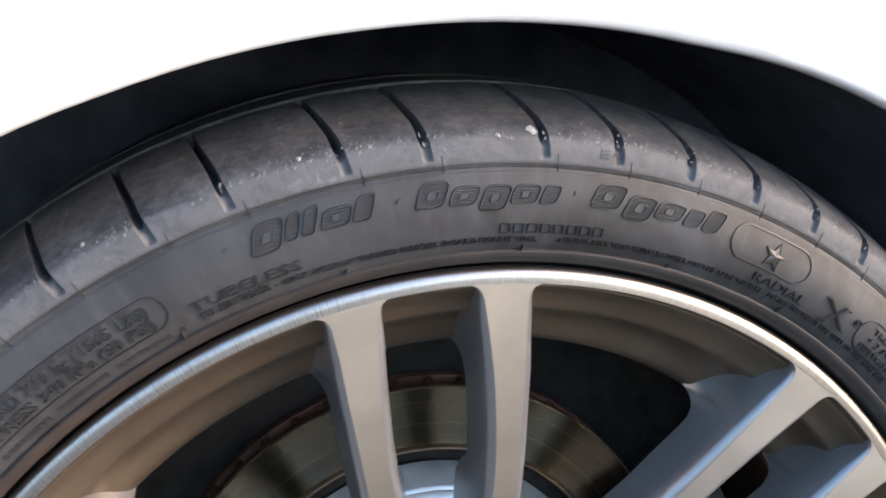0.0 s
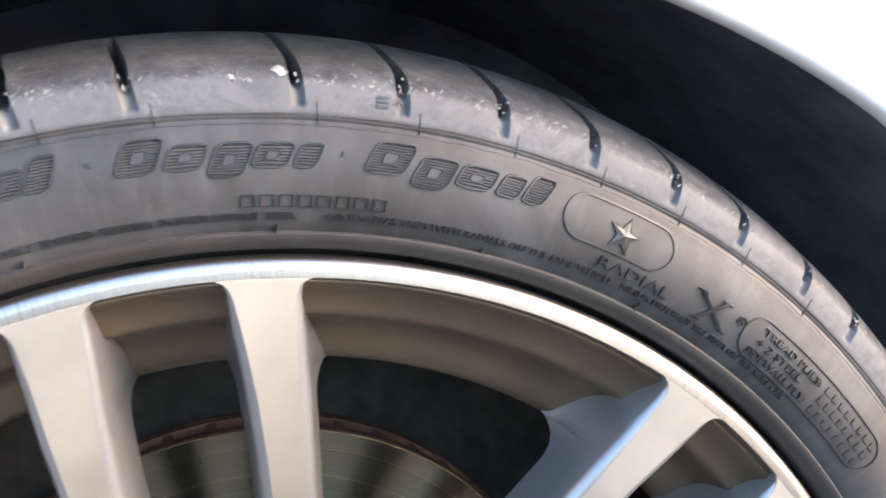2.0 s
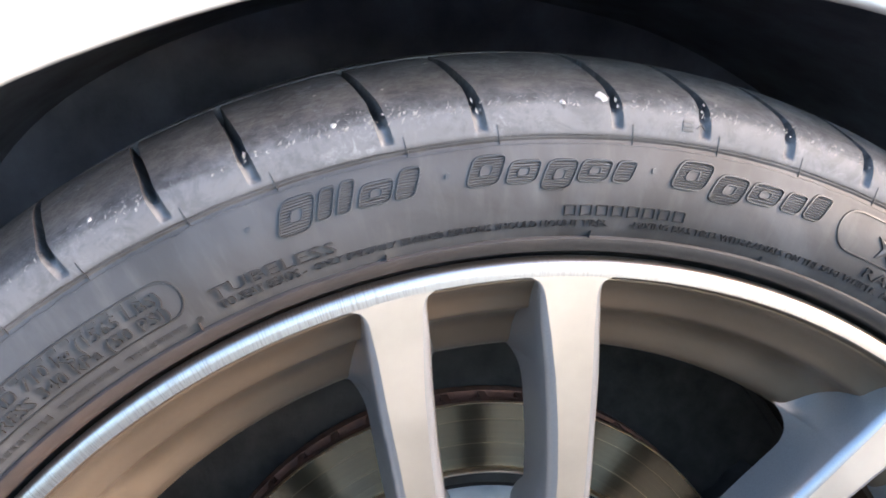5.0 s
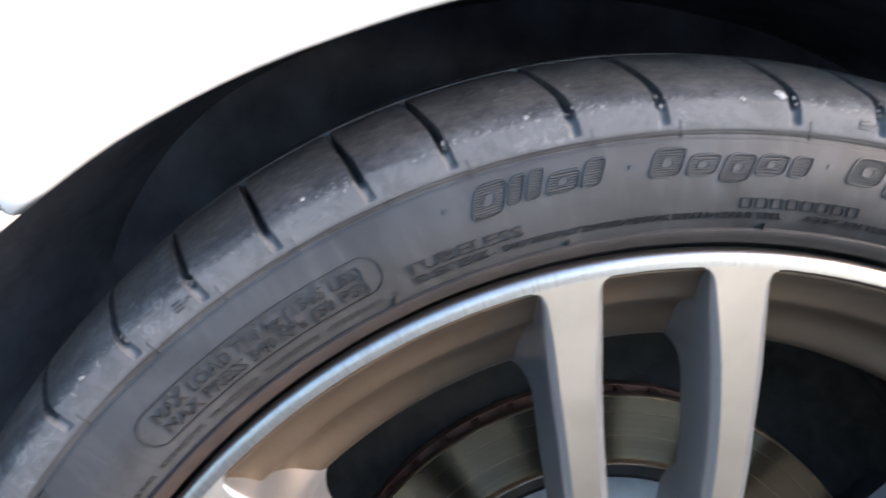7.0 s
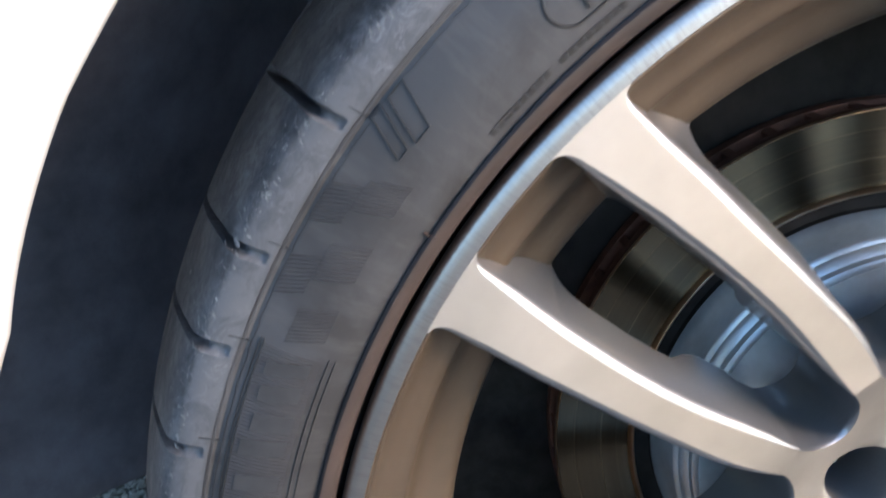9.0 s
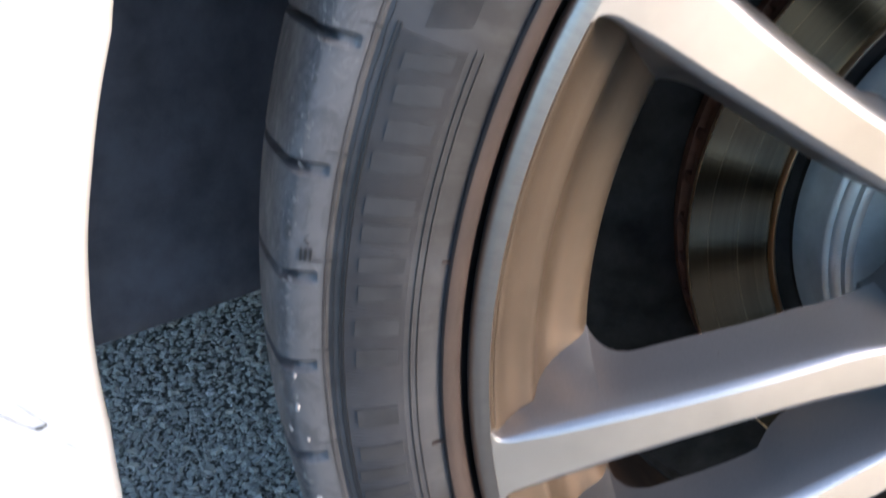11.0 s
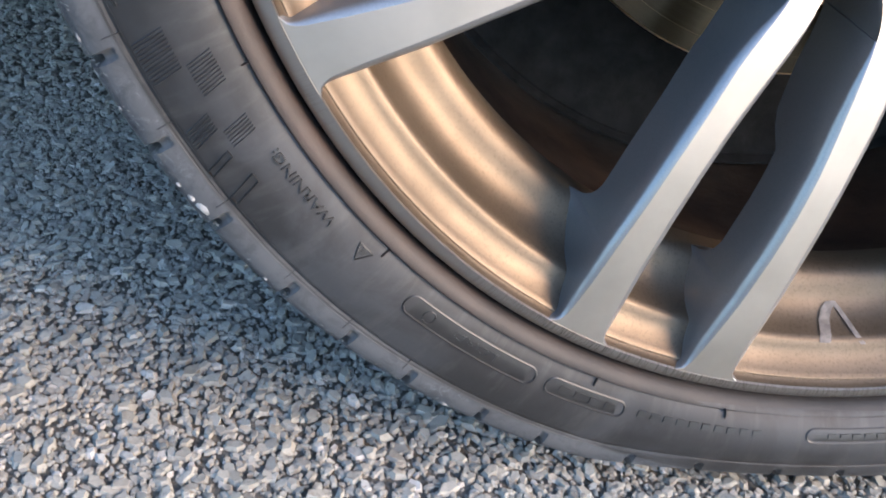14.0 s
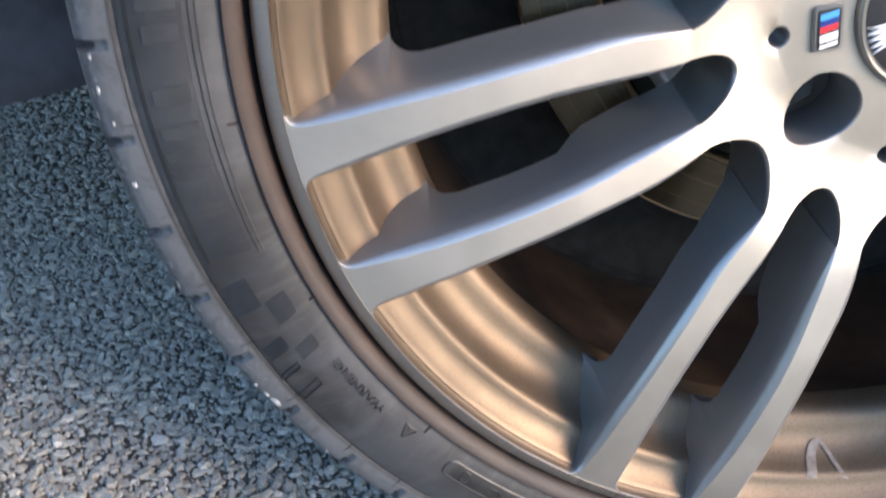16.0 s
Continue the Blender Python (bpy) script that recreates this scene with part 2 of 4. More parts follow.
def asphalt_material(name):
    m = Mat(name, rough=0.9)
    n1 = m.noise(420, 6, 0.75)
    n2 = m.noise(3.0, 4)
    cell = m.cells(190, out="Color")
    g = m.node("ShaderNodeSeparateColor", Color=cell).outputs[0]
    col = m.ramp(n1, [(0.3, (0.084, 0.081, 0.070)), (0.7, (0.160, 0.154, 0.132))])
    col = m.mix(m.ramp(g, [(0.45, 0.0), (0.8, 0.6)]), col, (0.17, 0.164, 0.148))
    col = m.mix(m.ramp(n2, [(0.4, 0.0), (0.65, 0.3)]), col, (0.07, 0.07, 0.067))
    m.color(col)
    m.bump(m.math("ADD", n1, m.math("MULTIPLY", m.cells(190), -1.2)), 0.8, 0.004)
    return m.m


RUBBER = rubber_material("tyre rubber")
LETTER = plain_material("moulded rubber lettering", (0.0165, 0.0164, 0.0163), 0.42, 0.0, 0.3, 120, 0.1)
TEXT = plain_material("small raised rubber lettering", (0.030, 0.030, 0.0303), 0.5, 0.0, 0.3, 120, 0.1)
HATCH = plain_material("ribbed rubber", (0.0265, 0.0265, 0.0275), 0.55, 0.0, 0.3, 90, 0.1)
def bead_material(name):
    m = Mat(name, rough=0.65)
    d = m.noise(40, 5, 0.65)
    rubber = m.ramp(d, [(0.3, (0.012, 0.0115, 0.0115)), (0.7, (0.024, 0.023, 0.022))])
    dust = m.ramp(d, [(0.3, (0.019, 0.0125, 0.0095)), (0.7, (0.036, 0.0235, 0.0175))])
    # brown towards the bumper side: road dust, plus warm light put in the colour
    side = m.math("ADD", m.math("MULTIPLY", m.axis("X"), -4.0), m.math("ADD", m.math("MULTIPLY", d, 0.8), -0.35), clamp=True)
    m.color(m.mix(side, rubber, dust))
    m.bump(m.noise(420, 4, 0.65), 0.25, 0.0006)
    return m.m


BEAD = bead_material("bead rubber brown with dust and painted warm light")
LIPMETAL = lip_material("nicked machined aluminium lip")
MACHINED = machined_material("machined aluminium")
SILVER = silver_material("silver wheel paint", 0.235)
DUSTY = dusty_material("silver paint brown with brake dust")
BARREL = barrel_material("brake dust on the inner barrel")
DISC = disc_material("brake disc steel")
HAT = plain_material("grey coated disc hat", (0.54, 0.60, 0.62), 0.34, 0.55, 0.25, 30, 0.1)
GOLDEN = plain_material("heat-tinted bare steel", (0.62, 0.47, 0.30), 0.3, 1.0, 0.25, 60, 0.1)
RUST = plain_material("rusty iron", (0.13, 0.06, 0.035), 0.8, 0.2, 0.5, 120, 0.6)
SHIELD = plain_material("sooty black sheet metal", (0.017, 0.016, 0.014), 0.8, 0.0, 0.6, 70, 0.6)
IRON = plain_material("dark brake iron", (0.045, 0.043, 0.042), 0.6, 0.4, 0.4, 80, 0.4)
LINER = plain_material("black wheel arch felt", (0.106, 0.111, 0.132), 0.9, 0.0, 0.35, 25, 0.4)
PAINT = paint_material("white car paint")
BLACK = plain_material("black plastic", (0.015, 0.015, 0.016), 0.45, 0.0, 0.2, 80, 0.1)
RING = plain_material("dull dark chrome", (0.30, 0.295, 0.28), 0.35, 1.0, 0.15, 60, 0.0)
WHITE = plain_material("white enamel", (0.75, 0.75, 0.74), 0.35, 0.0, 0.05, 60, 0.0)
BLUE = plain_material("blue enamel", (0.10, 0.32, 0.72), 0.3, 0.0, 0.08, 60, 0.0)
NAVY = plain_material("dark blue enamel", (0.02, 0.04, 0.20), 0.3, 0.0, 0.08, 60, 0.0)
RED = plain_material("red enamel", (0.62, 0.03, 0.035), 0.3, 0.0, 0.08, 60, 0.0)
SMEAR = plain_material("rubbed chalk on paint", (0.14, 0.125, 0.113), 0.8, 0.0, 0.35, 300, 0.2)
SCUFF = plain_material("torn pale rubber", (0.15, 0.147, 0.14), 0.85, 0.0, 0.5, 500, 0.2)
CHALK = plain_material("pale chalk smear", (0.28, 0.275, 0.265), 0.8, 0.0, 0.4, 300, 0.2)
SCRATCH = plain_material("bare scratched plastic", (0.10, 0.10, 0.09), 0.7, 0.0, 0.4, 300, 0.2)
STONE = stone_material("asphalt aggregate")
ASPHALT = asphalt_material("asphalt binder")
UNDER = plain_material("dark underbody", (0.02, 0.02, 0.02), 0.8, 0.0, 0.3, 10, 0.2)
RUBBER.node_tree.nodes["Principled BSDF"].inputs["Specular IOR Level"].default_value = 0.42
for dull in (SHIELD, BARREL, UNDER, LINER):
    dull.node_tree.nodes["Principled BSDF"].inputs["Specular IOR Level"].default_value = 0.2


# ---- mesh helpers ----
def mesh_of(name, verts, faces, material, smooth=40):
    me = bpy.data.meshes.new(name)
    me.from_pydata([tuple(v) for v in verts], [], faces)
    me.materials.append(material)
    me.validate()
    if smooth:
        me.shade_smooth()
        me.set_sharp_from_angle(angle=radians(smooth))
    me.update()
    return me


def thing(name, label, category, loc=(0, 0, 0), group="", kind=""):
    ob = new(name)
    ob.empty_display_size = 0.05
    ob.location = loc
    return tagged(ob, label, category, group, kind)


def part(name, me, parent, label=""):
    ob = new(name, me)
    ob.parent = parent
    if label:
        tagged(ob, label)
    return ob


def part_bm(name, bm, material, parent, label="", smooth=40):
    me = bpy.data.meshes.new(name)
    bmesh.ops.recalc_face_normals(bm, faces=bm.faces)
    bm.to_mesh(me)
    bm.free()
    me.materials.append(material)
    if smooth:
        me.shade_smooth()
        me.set_sharp_from_angle(angle=radians(smooth))
    return part(name, me, parent, label)


def revolve(profile, angles, closed=True, warp=None):
    """Vertices and faces of a profile of (r, y) turned round the wheel's axis; warp(r, y, deg, row) gives a place."""
    warp = warp or (lambda r, y, d, i: polar(r, d, y))
    n, k = len(angles), len(profile)
    verts = [warp(r, y, d, i) for d in angles for i, (r, y) in enumerate(profile)]
    faces = []
    for a in range(n if closed else n - 1):
        b = (a + 1) % n
        for i in range(k - 1):
            faces.append((a * k + i, a * k + i + 1, b * k + i + 1, b * k + i))
    return verts, faces


def ring(name, profile, material, parent, label="", steps=180, smooth=40):
    v, f = revolve(profile, [360 * i / steps for i in range(steps)])
    return part(name, mesh_of(name, v, f, material, smooth), parent, label)


# ---- ground ----
gv, gf = [], []
GN = 60
for j in range(GN + 1):
    for i in range(GN + 1):
        u, v = i / GN * 2 - 1, j / GN * 2 - 1
        x, y = 60 * u ** 5 + 0.6 * u - 0.2, 60 * v ** 5 + 0.6 * v + 0.3
        gv.append((x, y, -0.003))
for j in range(GN):
    for i in range(GN):
        a = j * (GN + 1) + i
        gf.append((a, a + 1, a + GN + 2, a + GN + 1))
ground = tagged(new("ground", mesh_of("ground", gv, gf, ASPHALT)), "coarse grey asphalt of a car park or road", "ground", kind="structure")


def aggregate():
    """Flat-topped angular chips bedded in the asphalt, as one loose mass."""
    rng = np.random.default_rng(7)
    ring5 = np.array([(1, 0), (0.35, 0.9), (-0.8, 0.6), (-0.85, -0.5), (0.3, -0.95)], float)
    spots = []
    step = 0.0054
    for x in np.arange(-0.95, 0.22, step):
        for y in np.arange(-0.20, 0.62, step):
            spots.append((x, y, 1.0))
    for x in np.arange(-0.80, 0.20, 0.0041):
        for y in np.arange(-0.08, 0.36, 0.0041):
            spots.append((x + 0.002, y + 0.002, 0.55))
    for x in np.arange(-1.3, 0.5, 0.0105):
        for y in np.arange(0.62, 1.5, 0.0105):
            spots.append((x, y, 1.7))
    verts, faces = [], []
    for x, y, k in spots:
        s = (0.0020 + 0.0032 * rng.random() ** 2.4) * k
        h = s * (0.22 + 0.34 * rng.random())
        a = rng.random() * 6.283
        c, d = math.cos(a), math.sin(a)
        low = ring5 * (1 + 0.5 * (rng.random((5, 1)) - 0.5)) * (s * (0.95 + 0.5 * rng.random()), s * 0.85)
        top = low * (0.45 + 0.35 * rng.random()) + (rng.random(2) - 0.5) * s * 0.35
        tx, ty = (rng.random(2) - 0.5) * 0.5
        z0 = -0.0026 + 0.0010 * rng.random()
        n0 = len(verts)
        ox, oy = x + (rng.random() - 0.5) * 0.006 * k, y + (rng.random() - 0.5) * 0.006 * k
        for rim, up in ((low, 0.0), (top, h)):
            for q in rim:
                X, Y = q[0] * c - q[1] * d, q[0] * d + q[1] * c
                verts.append((ox + X, oy + Y, z0 + up + (tx * X + ty * Y if up else -0.0006)))
        faces += [(n0 + i, n0 + (i + 1) % 5, n0 + 5 + (i + 1) % 5, n0 + 5 + i) for i in range(5)]
        faces.append((n0 + 5, n0 + 6, n0 + 7, n0 + 8, n0 + 9))
    return mesh_of("asphalt_chips", verts, faces, STONE, 0)


tagged(new("asphalt_chips", aggregate()), "loose-looking grey stone chips bedded in the asphalt surface", "gravel", kind="stuff")

# ---- tyre ----
tyre = thing("tyre", "worn black low-profile car tyre with scuffed shoulder on an alloy wheel", "tyre", CENTRE)

SIDE = [(0.2535, 0.0200), (0.2572, 0.0175), (0.2592, 0.0115), (0.2602, 0.0055), (0.2612, 0.0008), (0.2634, -0.0022), (0.2648, -0.0026),
        (0.2652, -0.0016), (0.2665, -0.0025), (0.269, -0.0040), (0.273, -0.0055), (0.278, -0.0066), (0.283, -0.0070), (0.288, -0.0066),
        (0.292, -0.0058), (0.2955, -0.0050), (0.2977, -0.0046), (0.2980, -0.0043), (0.2985, -0.0043), (0.2988, -0.0046),
        (0.3008, -0.0046), (0.3018, -0.0046), (0.3025, -0.0045), (0.3033, -0.0045), (0.3042, -0.0044), (0.3055, -0.0043), (0.3070, -0.0040),
        (0.3085, -0.0036), (0.3100, -0.0030), (0.3113, -0.0022), (0.3126, -0.0011), (0.3139, 0.0006), (0.3153, 0.0032), (0.3167, 0.0063),
        (0.3182, 0.0100), (0.3197, 0.0140), (0.3213, 0.0184), (0.3233, 0.0242), (0.3254, 0.0316), (0.3271, 0.040), (0.3283, 0.050), (0.3286, 0.0535),
        (0.3215, 0.0545), (0.3215, 0.0625), (0.3294, 0.0635), (0.3304, 0.085), (0.3307, 0.0945),
        (0.3225, 0.0955), (0.3225, 0.1060), (0.3310, 0.107), (0.3310, 0.140), (0.3225, 0.141), (0.3225, 0.152), (0.3305, 0.153), (0.3285, 0.182),
        (0.3205, 0.183), (0.3205, 0.192), (0.3275, 0.193), (0.3233, 0.220), (0.3150, 0.240), (0.300, 0.250), (0.280, 0.253), (0.262, 0.248), (0.2535, 0.240)]
FLANK = 41            # rows of the profile that lie on the outer flank and shoulder
GROOVES = [51.7, 57.9, 63.6, 69.72, 75.8, 81.93, 87.89, 96.72, 102.61, 110.93, 116.64, 123.49, 129.32, 135.20, 142.04, 150.42, 158.74, 164.65,
           171.37, 177.50, 183.12, 189.52, 196.55, 202.63, 208.9, 215.4, 222.6, 228.7]
while GROOVES[-1] < 402:
    GROOVES.append(GROOVES[-1] + (6.1, 7.2, 5.9, 8.2)[len(GROOVES) % 4])
GROOVES = [g for g in GROOVES if g < 51.7 + 356]


def squash(r, deg):
    """The tyre's radius where its foot stands flat on the ground, and how far its flank bulges."""
    low = math.sin(radians(deg))
    top = R_TYRE
    if low < -0.8:
        top = min(R_TYRE, (HUB + 0.0005) / -low)
    k = (top - R_FLANGE) / (R_TYRE - R_FLANGE)
    bulge = (1 - k) * 0.022 * math.sin(math.pi * min(1, max(0, (r - R_FLANGE) / (R_TYRE - R_FLANGE))))
    return R_FLANGE + (r - R_FLANGE) * k if r > R_FLANGE else r, bulge


def side_y(r):
    """How far out the flank stands at a radius."""
    return lerp(SIDE[:FLANK], r)


def tyre_mesh():
    cols = []
    marks = [(g, True) for g in GROOVES]
    for i, (g, _) in enumerate(marks):
        nxt = marks[i + 1][0] if i + 1 < len(marks) else marks[0][0] + 360
        for off, dep in ((-0.36, 0), (-0.28, 0.35), (-0.17, 0.9), (0.0, 1.0), (0.17, 0.9), (0.28, 0.35), (0.36, 0)):
            cols.append((g, off, dep))
        a, b = g + 0.5, nxt - 0.5
        m = max(2, round((b - a) / 0.75))
        cols += [(a + (b - a) * j / m, 0.0, 0) for j in range(m + 1)]
    k = len(SIDE)
    verts = []
    for g, off, dep in cols:
        for i, (r, y) in enumerate(SIDE):
            run = max(0.0, r - 0.303) if y < 0.06 else 0.0245
            slant = 24 * run + 20 * max(0.0, min(y, 0.055) - 0.006)
            d = g + off * lerp([(0.3025, 1.15), (0.309, 1.2), (0.316, 0.95), (0.325, 0.8)], r)
            cut = 0.0
            if dep and r > 0.3022 and y < 0.0537:
                cut = dep * (0.0019 * min(1.0, ((r - 0.3022) / 0.0016) ** 0.6) + 0.0060 * min(1.0, max(0.0, (r - 0.3080) / 0.008)))
            ny = lerp([(0.306, 0.95), (0.309, 0.85), (0.3126, 0.6), (0.3167, 0.42), (0.325, 0.2)], r)
            nr = math.sqrt(1 - ny * ny)
            rr, bulge = squash(r - cut * nr, d)
            verts.append(polar(rr, d + slant, y + cut * ny - bulge))
    n = len(cols)
    faces = [(a * k + i, a * k + i + 1, ((a + 1) % n) * k + i + 1, ((a + 1) % n) * k + i) for a in range(n) for i in range(k - 1)]
    return mesh_of("carcass", verts, faces, RUBBER, 50)


part("carcass", tyre_mesh(), tyre, "black rubber with slanted shoulder grooves")
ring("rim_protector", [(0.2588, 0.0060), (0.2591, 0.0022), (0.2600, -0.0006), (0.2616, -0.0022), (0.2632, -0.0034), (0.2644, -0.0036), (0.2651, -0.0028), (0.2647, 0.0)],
     BEAD, tyre, "rubber bead ridge beside the rim, brown with dust and painted warm light", 240)


def on_side(deg, r, lift):
    rr, bulge = squash(r, deg)
    return polar(rr, deg, side_y(r) - bulge - lift)


def strip_arc(name, r0, r1, d0, d1, lift, material, parent, wave=0.0, label="", step=0.5):
    """A thin raised line that follows the flank."""
    n = max(2, int(abs(d1 - d0) / step))
    verts, faces = [], []
    for i in range(n + 1):
        d = d0 + (d1 - d0) * i / n
        w = wave * noise.noise((d * 1.3, 0, 3.1)) + wave * 0.6 * noise.noise((d * 4.1, 2, 0))
        verts += [on_side(d, r0 + w, -0.0004), on_side(d, r0 + w + (r1 - r0) * 0.3, lift), on_side(d, r0 + w + (r1 - r0) * 0.7, lift), on_side(d, r1 + w, -0.0004)]
        if i:
            b, c = (i - 1) * 4, i * 4
            faces += [(b + j, b + j + 1, c + j + 1, c + j) for j in range(3)]
    return part(name, mesh_of(name, verts, faces, material, 60), parent, label)


# ---- alloy wheel ----
wheel = thing("alloy_wheel", "silver alloy wheel with seven pairs of machined spokes, lightly dusty", "wheel", CENTRE)

ring("lip", [(0.2535, 0.0105), (0.2558, 0.0095), (0.2566, 0.0072), (0.2569, 0.0046), (0.2568, 0.0032), (0.2565, 0.0022), (0.2560, 0.0014), (0.2553, 0.0008), (0.2545, 0.0004), (0.2535, 0.0001), (0.2526, 0.0), (0.2504, 0.0), (0.25005, 0.0010)],
     LIPMETAL, wheel, "bright machined outer lip, finely nicked", 288)
DISH = [(0.25005, 0.0010), (0.2497, 0.0030), (0.2492, 0.0040), (0.2488, 0.0047), (0.2484, 0.0046), (0.2479, 0.0050), (0.2466, 0.0072), (0.2442, 0.0106), (0.2412, 0.0133), (0.2386, 0.0147), (0.2364, 0.0155), (0.2352, 0.0166), (0.2344, 0.0186),
        (0.2336, 0.0218), (0.2322, 0.0260), (0.2300, 0.0298), (0.2272, 0.0328), (0.2245, 0.0346), (0.2215, 0.0359), (0.2180, 0.0375), (0.2160, 0.0392), (0.2147, 0.0410), (0.2137, 0.0434), (0.2131, 0.0470), (0.2135, 0.0540)]


v, f = revolve(DISH, [i * 0.8 for i in range(450)])
part("dish", mesh_of("dish", v, f, DUSTY, 60), wheel, "silver painted dish behind the lip, brown with dust")
ring("barrel", [(0.2135, 0.0540), (0.2165, 0.060), (0.2215, 0.075), (0.2240, 0.10), (0.2255, 0.235), (0.232, 0.242), (0.236, 0.235), (0.2365, 0.034)],
     BARREL, wheel, "dark inner barrel brown with brake dust", 180)

FACE = [(0.0, 0.040), (0.070, 0.040), (0.080, 0.0362), (0.088, 0.0315), (0.105, 0.0220), (0.118, 0.0186), (0.130, 0.0163), (0.145, 0.0131), (0.160, 0.0100), (0.180, 0.0067), (0.200, 0.0042), (0.220, 0.0022), (0.240, 0.0008), (0.2504, 0.0002), (0.26, 0.0002)]


def face_y(r):
    """Height of the spokes' face, its kinks smoothed."""
    return sum(lerp(FACE, r + 0.0018 * o) for o in range(-4, 5)) / 9 if r < 0.236 else lerp(FACE, r)


# the machined face's two edges, the spoke's two back edges and how deep these lie, all by radius, in millimetres across
INNER = [(0.100, 13.4), (0.105, 14.0), (0.120, 16.4), (0.130, 18.2), (0.143, 20.4), (0.155, 22.0), (0.172, 23.4), (0.190, 24.0), (0.212, 24.0), (0.230, 23.0), (0.2440, 21.8), (0.2470, 21.1), (0.2490, 19.6), (0.2504, 16.8), (0.254, 16.0)]
OUTER = [(0.100, 23.7), (0.105, 25.0), (0.120, 28.4), (0.130, 30.4), (0.155, 32.6), (0.172, 34.2), (0.190, 35.6), (0.200, 36.5), (0.212, 37.6), (0.230, 38.9), (0.2440, 40.6), (0.2470, 41.7), (0.2490, 43.4), (0.2504, 46.8), (0.254, 47.6)]
BACK_IN = [(0.100, 11.8), (0.105, 12.4), (0.116, 12.6), (0.128, 11.8), (0.145, 12.8), (0.151, 14.2), (0.158, 16.4), (0.180, 17.6), (0.205, 17.5), (0.2138, 17.2), (0.230, 17.4), (0.2335, 18.0), (0.236, 18.8), (0.240, 19.4), (0.2470, 19.8), (0.2490, 18.6), (0.2504, 15.9), (0.254, 15.4)]
BACK_OUT = [(0.100, 25.4), (0.105, 27.0), (0.114, 30.8), (0.125, 34.6), (0.140, 38.2), (0.160, 40.6), (0.180, 42.4), (0.205, 44.2), (0.2138, 45.0), (0.230, 45.3), (0.2335, 44.8), (0.236, 44.0), (0.240, 43.2), (0.2470, 43.0), (0.2490, 44.4), (0.2504, 47.7), (0.254, 48.4)]
REACH = [(0.2138, 0.0444), (0.2160, 0.0412), (0.2192, 0.0386), (0.2226, 0.0372), (0.2265, 0.0350), (0.2300, 0.0314), (0.2335, 0.0240), (0.2360, 0.0190), (0.2415, 0.0162), (0.2460, 0.0126), (0.2490, 0.0074), (0.2504, 0.0042), (0.254, 0.0042)]
DEEP_OUT = [(0.100, 0.0660), (0.105, 0.0620), (0.118, 0.0515), (0.130, 0.0440), (0.160, 0.0360), (0.200, 0.0305), (0.206, 0.0322), (0.2095, 0.0352), (0.2120, 0.0392)] + REACH
DEEP_IN = [(0.100, 0.0680), (0.105, 0.0650), (0.125, 0.0570), (0.145, 0.0488), (0.151, 0.0448), (0.158, 0.0375), (0.165, 0.0352), (0.202, 0.0302), (0.208, 0.0328), (0.2115, 0.0372)] + REACH
BEVEL = [(0.100, 0.0006), (0.106, 0.0008), (0.118, 0.0022), (0.135, 0.0032), (0.160, 0.0036), (0.210, 0.0036), (0.232, 0.0030), (0.2440, 0.0018), (0.2475, 0.0010), (0.2495, 0.0005)]


def fillet(r, across, along=0.012):
    """Extra width at the back of a spoke, rounding the window's outer corner."""
    g = 0.2138 - r
    if g >= along:
        return 0.0
    if g <= 0:
        return across * lerp([(0.2138, 1.0), (0.219, 0.75), (0.225, 0.35), (0.231, 0.0)], r)
    return across * (1 - math.sqrt(max(0.0, 1 - (1 - g / along) ** 2)))


